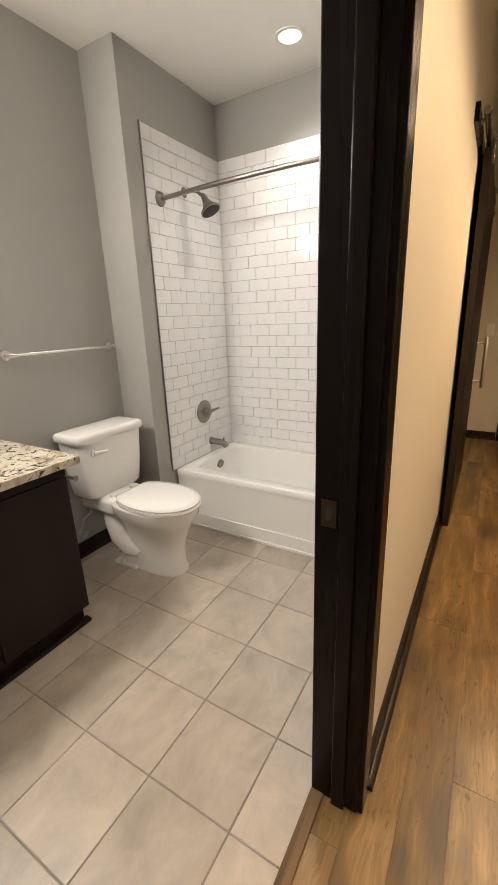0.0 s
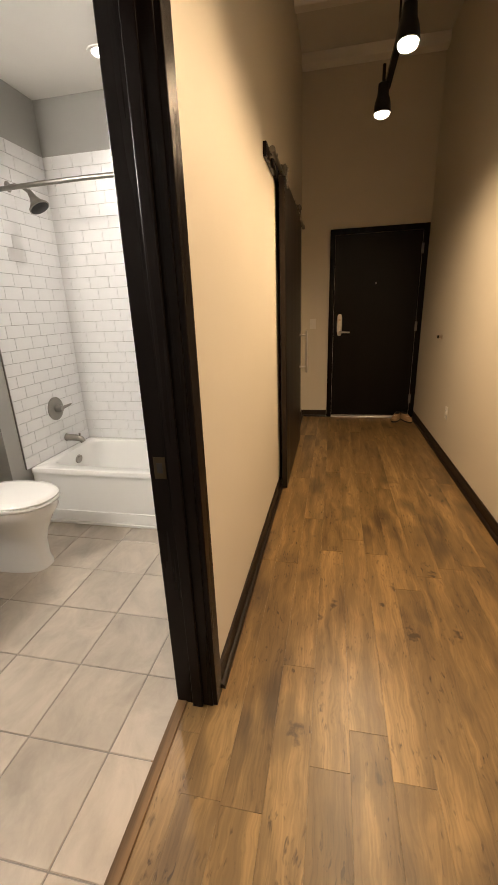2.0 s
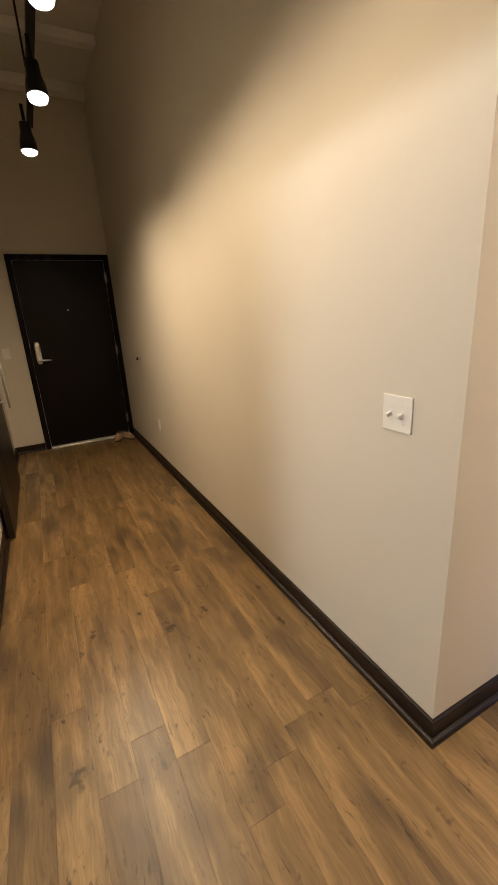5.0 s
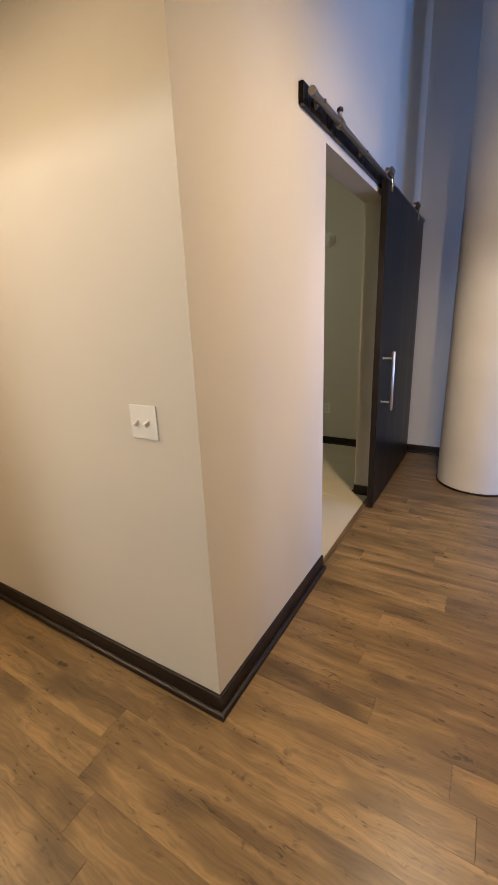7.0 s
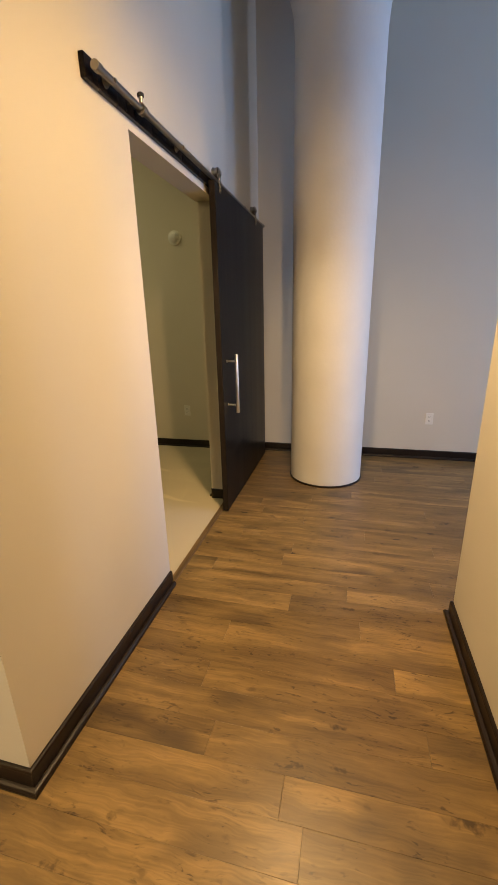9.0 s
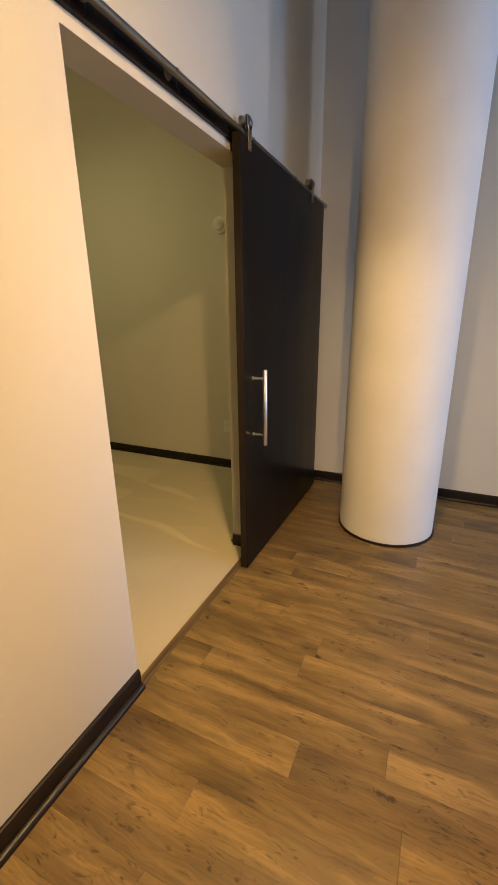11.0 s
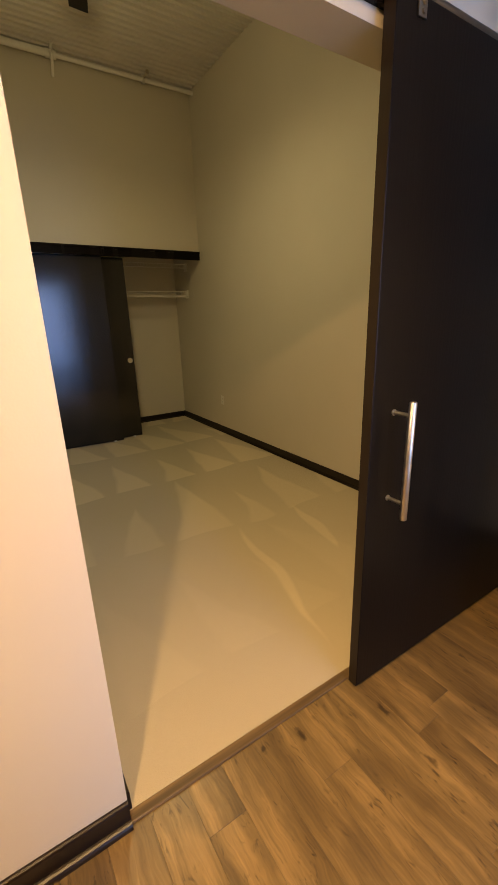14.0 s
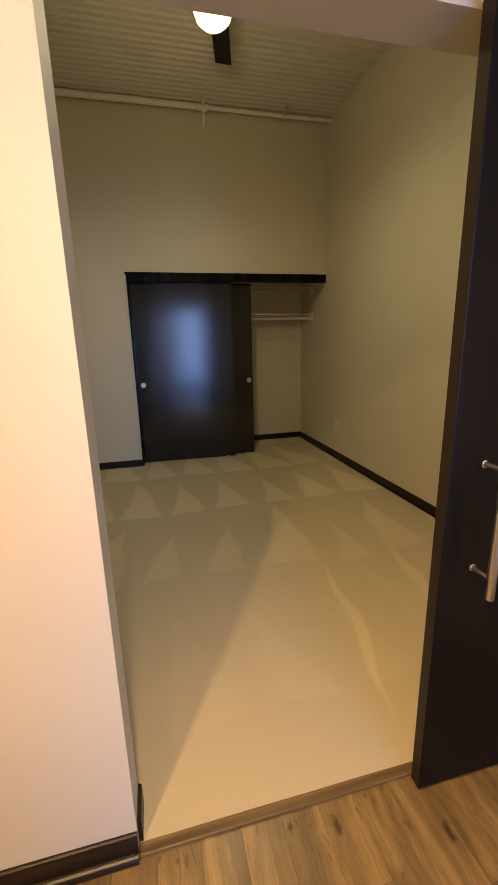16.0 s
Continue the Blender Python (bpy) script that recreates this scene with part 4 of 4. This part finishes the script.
def curtain_rod():
    t = thing("shower_rod", "curved brushed nickel shower curtain rod", "shower rod", (BXW + 0.009, 2.10, 2.076))
    L = BX1 - 0.012 - BXW - 0.009
    pts = []
    for k in range(25):
        u = k / 24
        pts.append((0.01 + u * (L - 0.02), -0.04 * math.sin(math.pi * u) ** 0.9 if 0 < k < 24 else 0, 0))
    smooth(part("rod", tube(pts, 0.0127, 16), M_NICKEL, t))
    for x0, x1 in ((0, 0.022), (L, L - 0.022)):
        smooth(part("flange", tube([(x0, 0, 0), ((x0 + x1) / 2, 0, 0), (x1, 0, 0)], [0.042, 0.038, 0.020], 24), M_NICKEL, t))


curtain_rod()


def toilet():
    t = thing("toilet", "white porcelain two-piece toilet with a closed lid", "toilet", (BX0 + 0.022, 1.545, 0))
    t.scale = (1.0, 0.97, 1.065)
    n = 40
    # foot and bowl
    foot = [oval(0.422, 0, 0.0, 0.249, 0.105, n, 2.8), oval(0.422, 0, 0.02, 0.249, 0.105, n, 2.8), oval(0.442, 0, 0.06, 0.222, 0.084, n, 2.6), oval(0.457, 0, 0.16, 0.212, 0.084, n, 2.5),
            oval(0.466, 0, 0.23, 0.226, 0.104, n, 2.4), oval(0.474, 0, 0.30, 0.255, 0.148, n, 2.3), oval(0.482, 0, 0.345, 0.280, 0.178, n, 2.3), oval(0.482, 0, 0.385, 0.284, 0.182, n, 2.3), oval(0.482, 0, 0.392, 0.274, 0.172, n, 2.3)]
    smooth(part("bowl", rings_mesh(foot), M_PORCELAIN, t), 60)
    # trapway bulge on each side
    for s in (-1, 1):
        pts = [(0.17, s * 0.055, 0.30), (0.215, s * 0.082, 0.245), (0.25, s * 0.09, 0.16), (0.33, s * 0.088, 0.10), (0.40, s * 0.08, 0.085)]
        smooth(part("trapway", tube(pts, [0.05, 0.052, 0.05, 0.044, 0.02], 18), M_PORCELAIN, t), 60)
        smooth(part("bolt_cap", lathe([(0.018, 0.0), (0.017, 0.012), (0.009, 0.022), (0.001, 0.024)], 16), M_PORCELAIN, t)).location = (0.30, s * 0.118, 0.02)
        part("foot_ledge", box((0.22, s * 0.075 - 0.055, 0.0), (0.40, s * 0.075 + 0.055, 0.022), 0.01, 3), M_PORCELAIN, t)
    part("tank_shelf", box((0.02, -0.15, 0.31), (0.30, 0.15, 0.40), 0.03, 4), M_PORCELAIN, t)
    seat = smooth(part("seat", rings_mesh([oval(0.520, 0, 0.3925, 0.259, 0.182, n, 2.25, 0.21), oval(0.520, 0, 0.400, 0.264, 0.186, n, 2.25, 0.214), oval(0.520, 0, 0.410, 0.260, 0.183, n, 2.25, 0.21)]), M_PORCELAIN, t), 50)
    smooth(part("lid", rings_mesh([oval(0.518, 0, 0.4125, 0.258, 0.181, n, 2.25, 0.21), oval(0.518, 0, 0.420, 0.261, 0.184, n, 2.25, 0.213), oval(0.518, 0, 0.430, 0.252, 0.175, n, 2.25, 0.206), oval(0.518, 0, 0.434, 0.214, 0.14, n, 2.25, 0.18)]), M_PORCELAIN, t), 50)
    for y in (-0.075, 0.075):
        part("hinge", box((0.225, y - 0.022, 0.392), (0.262, y + 0.022, 0.413), 0.008, 3), M_PORCELAIN, seat)

    def tank(x0, x1, w, z, p=9):
        return oval((x0 + x1) / 2, 0, z, (x1 - x0) / 2, w / 2, n, p)

    body = smooth(part("tank", rings_mesh([tank(0.03, 0.19, 0.37, 0.4005), tank(0.022, 0.20, 0.40, 0.415), tank(0.015, 0.213, 0.435, 0.56), tank(0.002, 0.216, 0.468, 0.720)]), M_PORCELAIN, t), 50)
    smooth(part("tank_lid", rings_mesh([tank(-0.006, 0.226, 0.492, 0.7205), tank(-0.01, 0.232, 0.502, 0.729), tank(-0.01, 0.232, 0.502, 0.752), tank(0.0, 0.224, 0.486, 0.764), tank(0.02, 0.205, 0.45, 0.768)]), M_PORCELAIN, t), 50)
    smooth(part("flush_lever", add_tube(tube([(0.219, -0.155, 0.665), (0.232, -0.155, 0.665)], 0.018), [(0.236, -0.165, 0.665), (0.242, -0.13, 0.664), (0.245, -0.075, 0.660)], [0.011, 0.010, 0.008]), M_PORCELAIN, body))
    # water supply
    stop = thing("supply_valve", "chrome water stop valve with a braided hose", "valve", (BX0, 1.37, 0.18))
    smooth(part("stub", tube([(0, 0, 0), (0.06, 0, 0)], 0.010), M_STEEL, stop))
    smooth(part("handle", tube([(0.06, -0.002, 0), (0.085, -0.002, 0)], [0.020, 0.022], 16), M_STEEL, stop))
    smooth(part("hose", tube([(0.045, 0, 0.01), (0.05, 0.03, 0.08), (0.08, 0.07, 0.12), (0.09, 0.05, 0.17), (0.09, 0.05, 0.203)], 0.006, 10), M_STEEL, stop))


toilet()


def towel_bar(name, label, y0, y1, z):
    t = thing(name, label, "towel bar", (BX0, y0, z))
    for y in (0, y1 - y0):
        post = smooth(part("post", tube([(0, y, 0), (0.008, y, 0), (0.012, y, 0), (0.062, y, 0)], [0.024, 0.024, 0.010, 0.010], 16), M_CHROME, t))
        smooth(part("finial", tube([(0.052, y - 0.016, 0), (0.052, y + 0.016, 0)], 0.0125, 14), M_CHROME, post))
    smooth(part("bar", tube([(0.052, -0.01, 0), (0.052, y1 - y0 + 0.02, 0)], 0.0095, 14), M_CHROME, t))


towel_bar("towel_bar", "slim brushed nickel towel bar above the toilet", 1.16, 1.80, 1.253)


def paper_holder():
    t = thing("paper_holder", "brushed nickel toilet paper holder on the vanity side", "paper holder", (-1.66, 1.012, 0.73))
    smooth(part("post", tube([(0, 0, 0), (0, 0.012, 0), (0, 0.05, 0)], [0.020, 0.010, 0.010]), M_NICKEL, t))
    smooth(part("arm", tube([(-0.02, 0.05, 0), (0.10, 0.05, 0), (0.12, 0.05, 0.004)], [0.009, 0.009, 0.012]), M_NICKEL, t))


paper_holder()


def vanity():
    y0, y1, xf = -0.20, 1.01, -1.525
    t = thing("vanity_cabinet", "dark espresso bathroom vanity with flat doors", "vanity", (BX0, y0, 0))
    W, D = y1 - y0, xf - BX0
    part("body", box((0.001, 0, 0.105), (D - 0.022, W, 0.815), 0.002), M_VANITY, t)
    part("toe_kick", box((0.001, 0.0, 0.0), (D - 0.06, W - 0.001, 0.1045), 0.002), M_VANITY, t)
    part("shoe_moulding", box((D - 0.0595, 0.0, 0.0), (D - 0.02, W + 0.012, 0.022), 0.007, 3), M_VANITY, t)
    for k in range(3):
        a, b = k * W / 3 + 0.003, (k + 1) * W / 3 - 0.003
        part("door", box((D - 0.0215, a, 0.11), (D, b, 0.765), 0.003), M_VANITY, t)
    part("apron_rail", box((D - 0.0215, 0, 0.769), (D - 0.006, W, 0.814), 0.002), M_VANITY, t)
    top = thing("countertop", "cream and black speckled granite countertop", "countertop", (BX0, y0, 0.8155))
    part("slab", box((0.001, -0.02, 0), (D + 0.04, W + 0.05, 0.035), 0.004, 3), M_GRANITE, top)


vanity()


def vanity_light():
    t = thing("vanity_light", "nickel vanity light bar with lit glass shades", "wall lamp", (BX0, 0.37, 2.28))
    part("backplate", box((0.0, -0.30, -0.03), (0.025, 0.30, 0.03), 0.005), M_NICKEL, t)
    for y in (-0.2, 0.0, 0.2):
        smooth(part("arm", tube([(0.025, y, 0), (0.10, y, 0), (0.10, y, -0.02)], 0.008, 10), M_NICKEL, t))
        smooth(part("shade", lathe([(0.025, 0.0), (0.04, -0.03), (0.05, -0.11), (0.048, -0.112), (0.001, -0.10)], 20), M_SHADE, t, "lit frosted glass shade")).location = (0.10, y, -0.02)


vanity_light()


def downlight():
    t = thing("downlight", "round recessed ceiling downlight, switched on", "ceiling light", (-1.10, 2.39, BZ))
    smooth(part("trim_ring", lathe([(0.055, -0.001), (0.082, -0.001), (0.080, -0.007), (0.060, -0.006)], 32, False), M_WHITE, t))
    smooth(part("lens", lathe([(0.056, -0.002), (0.054, -0.004), (0.001, -0.005)], 32), M_DOWN, t, "glowing lens"))


downlight()


# ---- bedroom ----
def closet_doors():
    t = thing("closet_head", "dark espresso closet header with the sliding track", "closet trim", (CLX, CLY, 0), kind="structure")
    wide = BE - CLX - 0.002
    part("fascia", box((0.0, -0.022, CLH - 0.088), (wide, 0.0, CLH - 0.002), 0.003), M_TRIM, t)
    part("fascia_lip", box((-0.012, -0.032, CLH - 0.016), (wide, -0.0225, CLH + 0.008), 0.003), M_TRIM, t)
    part("side_trim", box((0.0, -0.010, 0.008), (0.018, 0.12, CLH - 0.089), 0.002), M_TRIM, t)
    for x0, x1, y, knob, label in ((CLX + 0.022, 3.44, CLY + 0.105, CLX + 0.085, "dark espresso sliding closet door with a round pull"), (2.49, 3.705, CLY + 0.122, 3.655, "dark espresso sliding closet door behind its twin")):
        d = thing("closet_door", label, "closet door", (x0, y, 0.016), group="sliding closet doors", turn=-3.3 if x0 < 2.3 else 0.0)
        leaf = part("leaf", box((0, 0, 0.0), (x1 - x0, 0.035, 2.13), 0.002), M_CLOSET, d)
        smooth(part("cup_pull", tube([(knob - x0, -0.0005, 0.963), (knob - x0, -0.006, 0.963)], [0.032, 0.028], 24), M_STEEL, leaf, "round satin nickel pull"))
        part("floor_guide", box((x1 - x0 - 0.12, -0.012, -0.008), (x1 - x0 - 0.09, 0.047, 0.008), 0.003), M_PLASTIC, d)


closet_doors()


def wire_shelf(z, label, rod):
    t = thing("wire_shelf", label, "wire shelf", (CLX - 0.02, CLB - 0.41, z), group="closet shelves")
    L, D = BE - CLX + 0.018, 0.40
    smooth(part("front_wire", tube([(0, 0, 0), (L, 0, 0)], 0.004, 8), M_WHITE, t))
    smooth(part("lip_wire", tube([(0, 0, -0.045), (L, 0, -0.045)], 0.004, 8), M_WHITE, t))
    smooth(part("rear_wire", tube([(0, D, 0), (L, D, 0)], 0.004, 8), M_WHITE, t))
    bm = bmesh.new()
    for k in range(64):
        x = 0.02 + k * (L - 0.04) / 63
        add_tube(bm, [(x, D, 0.005), (x, -0.004, 0.005), (x, -0.005, -0.045)], 0.0016, 5)
    part("cross_wires", bm, M_WHITE, t)
    if rod:
        smooth(part("hanging_rod", tube([(0, 0.03, -0.06), (L, 0.03, -0.06)], 0.010, 12), M_WHITE, t, "white hanging rod"))
    part("end_bracket", box((L - 0.014, -0.03, -0.085), (L, 0.05, 0.018), 0.006, 3), M_PLASTIC, t, "white plastic end bracket")


wire_shelf(1.80, "white wire closet shelf with a hanging rod", True)
wire_shelf(2.14, "upper white wire closet shelf", False)


def ceiling_fan():
    cx, cy, z = 2.975, 2.41, 3.44
    t = thing("ceiling_fan", "dark ceiling fan with a lit opal bowl light", "ceiling fan", (cx, cy, z))
    smooth(part("canopy", lathe([(0.07, CEIL - 0.022 - z), (0.068, CEIL - 0.05 - z), (0.02, CEIL - 0.09 - z)], 24), M_BLACK, t))
    smooth(part("downrod", tube([(0, 0, 0.25), (0, 0, CEIL - 0.08 - z)], 0.012), M_BLACK, t))
    smooth(part("motor", lathe([(0.03, 0.26), (0.09, 0.24), (0.12, 0.19), (0.12, 0.12), (0.08, 0.09), (0.08, 0.055)], 28), M_BLACK, t))
    for k in range(3):
        blade = part("blade", turned(box((0.16, -0.062, 0.138), (0.74, 0.066, 0.146), 0.003), pose(0, 0, 0, 0, 0, 76 + 120 * k) @ pose(0, 0, 0, 10)), M_DOOR, t, "dark wooden blade")
        part("blade_arm", turned(box((0.10, -0.018, 0.128), (0.22, 0.018, 0.136), 0.003), pose(0, 0, 0, 0, 0, 76 + 120 * k) @ pose(0, 0, 0, 10)), M_BLACK, blade)
    smooth(part("fitter", lathe([(0.08, 0.055), (0.125, 0.045), (0.128, 0.03), (0.122, 0.028)], 28), M_NICKEL, t))
    smooth(part("bowl", lathe([(0.120, 0.030), (0.122, 0.0), (0.105, -0.045), (0.07, -0.075), (0.03, -0.088), (0.001, -0.09)], 32), M_GLOBE, t, "glowing opal glass bowl"))
    smooth(part("bowl_rim", lathe([(0.1285, 0.0285), (0.1305, 0.012), (0.1245, 0.008)], 28, False), M_NICKEL, t))


ceiling_fan()


def ceiling_pipes():
    t = thing("sprinkler_pipe", "white painted pipes along the bedroom ceiling", "pipe")
    py, pz, px = 4.275, 3.835, 3.185
    smooth(part("main_pipe", tube([(HE + 0.12, py, pz), (px, py, pz)], 0.030, 16), M_WHITE, t))
    smooth(part("thin_pipe", tube([(px, py, pz), (BE, py, pz)], 0.020, 14), M_WHITE, t))
    smooth(part("coupling", tube([(px - 0.045, py, pz), (px + 0.045, py, pz)], 0.037, 16), M_WHITE, t))
    smooth(part("branch", tube([(px, py - 0.03, pz), (px, py - 0.06, pz - 0.02), (px, py - 0.02, pz - 0.09), (px, py + 0.03, pz - 0.16)], 0.014, 10), M_WHITE, t))
    smooth(part("riser", tube([(px, py, pz + 0.02), (px, py - 0.10, CEIL - 0.021)], 0.014, 10), M_WHITE, t))
    for x in (2.08, 4.07):
        part("hanger_clip", box((x - 0.02, py - 0.02, pz + 0.015), (x + 0.02, py + 0.02, CEIL - 0.021), 0.004), M_DECK, t)
        smooth(part("clip_ring", tube([(x - 0.012, py, pz), (x + 0.012, py, pz)], 0.036, 16), M_DECK, t))
    smooth(part("sprinkler_head", tube([(4.07, py - 0.03, pz + 0.01), (4.07, py - 0.08, pz + 0.015), (4.07, py - 0.13, pz + 0.015)], [0.012, 0.010, 0.02], 12), M_BRASS, t, "small brass sprinkler head"))


ceiling_pipes()


def strobe():
    t = thing("alarm_strobe", "white round fire alarm sounder on the wall", "fire alarm", (BE, 1.172, 2.172), turn=-90)
    smooth(part("backplate", tube([(0, 0, 0), (0, -0.016, 0), (0, -0.020, 0)], [0.066, 0.066, 0.060], 32), M_PLASTIC, t))
    smooth(part("dome", turned(lathe([(0.045, 0.0), (0.043, 0.015), (0.03, 0.028), (0.001, 0.033)], 24), pose(0, -0.0205, 0, 90)), M_WHITE, t))


strobe()


def window(name, x0, W, sill, H):
    t = thing(name, "tall living room window with a dark metal frame", "window", (x0, SOUTH, sill), kind="structure")
    for piece, lo, hi in (("frame", (0, -0.12, 0), (0.04, -0.06, H)), ("frame", (W - 0.04, -0.12, 0), (W, -0.06, H)), ("frame", (0.04, -0.12, 0), (W - 0.04, -0.06, 0.04)), ("frame", (0.04, -0.12, H - 0.04), (W - 0.04, -0.06, H)), ("mullion", (0.04, -0.115, H / 2 - 0.02), (W - 0.04, -0.065, H / 2 + 0.02))):
        part(piece, box(lo, hi, 0.003), M_BLACK, t)


window("window_1", 2.38, 0.98, 0.12, 3.08)
window("window_2", 4.11, 0.51, 0.6, 1.9)


# ---- wall tiles, floor tiles and planks ----
def shared_piece(name, me, parent, place):
    ob = new(name, me)
    ob.parent = parent
    ob.location = place
    return ob


def piece_mesh(name, lo, hi, bevel, mat):
    bm = box(lo, hi, bevel, 1)
    me = bpy.data.meshes.new(name)
    bm.normal_update()
    bm.to_mesh(me)
    bm.free()
    me.materials.append(mat)
    return me


def tiled_wall(name, label, x0, length, z0, z1, at, along_y):
    """Running-bond 3 x 6 inch glazed tiles on a grout bed."""
    if along_y:
        bed = structure(name, box((at, x0, z0), (at + 0.004, x0 + length, z1)), M_GROUT, label, "tiled wall")
    else:
        bed = structure(name, box((x0, at - 0.004, z0), (x0 + length, at, z1)), M_GROUT, label, "tiled wall")
    g, step, cache = 0.0022, 0.1546, {}
    rows = round((z1 - z0) / 0.0775)
    rh = (z1 - z0) / rows
    rng = random.Random(5)
    for r in range(rows):
        u = -(step / 2 if r % 2 else 0.02) 
        while u < length - 0.004:
            a, b = max(u, 0.0), min(u + step - g, length)
            if b - a > 0.012:
                key = round(b - a, 3)
                if key not in cache:
                    if along_y:
                        cache[key] = piece_mesh("tile", (0, 0, 0), (0.0085, b - a, rh - g), 0.0012, M_SUBWAY)
                    else:
                        cache[key] = piece_mesh("tile", (0, -0.0085, 0), (b - a, 0, rh - g), 0.0012, M_SUBWAY)
                lift = rng.uniform(0, 0.0006)
                z = z0 + r * rh + g / 2
                shared_piece("tile", cache[key], bed, (at + 0.001 + lift, x0 + a, z) if along_y else (x0 + a, at - 0.001 - lift, z))
            u += step


tiled_wall("tiles_wet_wall", "white glazed subway tiles behind the tub taps", 1.99, BY1 - 1.99 - 0.012, 0.402, 2.43, BXW, True)
tiled_wall("tiles_back_wall", "white glazed subway tiles along the bathtub", BXW, BX1 - BXW - 0.012, 0.402, 2.43, BY1, False)
structure("tile_edge", box((BXW, 1.983, 0.402), (BXW + 0.010, 1.9895, 2.436), 0.002), M_NICKEL, "thin metal edge strip beside the tiles", "trim")


def floor_tiles():
    step, g, cache = 0.3045, 0.004, {}
    rng = random.Random(8)
    x = -0.493 - 6 * step
    while x < BX1:
        y = 0.632 - 4 * step
        while y < BY1:
            a, b = max(x + g / 2, BX0 + 0.002), min(x + step - g / 2, BX1 - 0.002)
            c, d = max(y + g / 2, BY0 + 0.002), min(y + step - g / 2, 2.03)
            if b - a > 0.01 and d - c > 0.01:
                key = (round(b - a, 3), round(d - c, 3))
                if key not in cache:
                    cache[key] = piece_mesh("floor_tile", (0, 0, -0.01), (b - a, d - c, 0), 0.0018, M_TILE)
                shared_piece("floor_tile", cache[key], bath_floor, (a, c, 0.001 + rng.uniform(0, 0.0007)))
            y += step
        x += step


floor_tiles()


def planks():
    wide, long, g, cache = 0.1265, 1.22, 0.0003, {}
    rng = random.Random(12)
    x, col = 0.29 - 5 * 0.1265, 0
    while x < FAR:
        x1 = min(x + wide, FAR)
        cuts = [(SOUTH if x > W2X else W2, AY0 + 0.0 if x > HE else HN)]
        for lo, hi in cuts:
            y = lo - rng.uniform(0.1, 1.1)
            if any(abs(x - k) < 0.01 for k in (0.1635, 0.4165, 1.1755)):
                y = 0.706 - 1.22 * math.ceil((0.706 - lo) / 1.22)
            while y < hi:
                c, d = max(y + g, lo), min(y + long - g, hi)
                if d - c > 0.03:
                    key = (round(x1 - x, 3), round(d - c, 3))
                    if key not in cache:
                        cache[key] = piece_mesh("plank", (0, 0, -0.008), (x1 - x - g, d - c, 0), 0.0005, M_PLANK)
                    shared_piece("plank", cache[key], floor, (x, c, 0.0))
                y += long
        x += wide
        col += 1


planks()
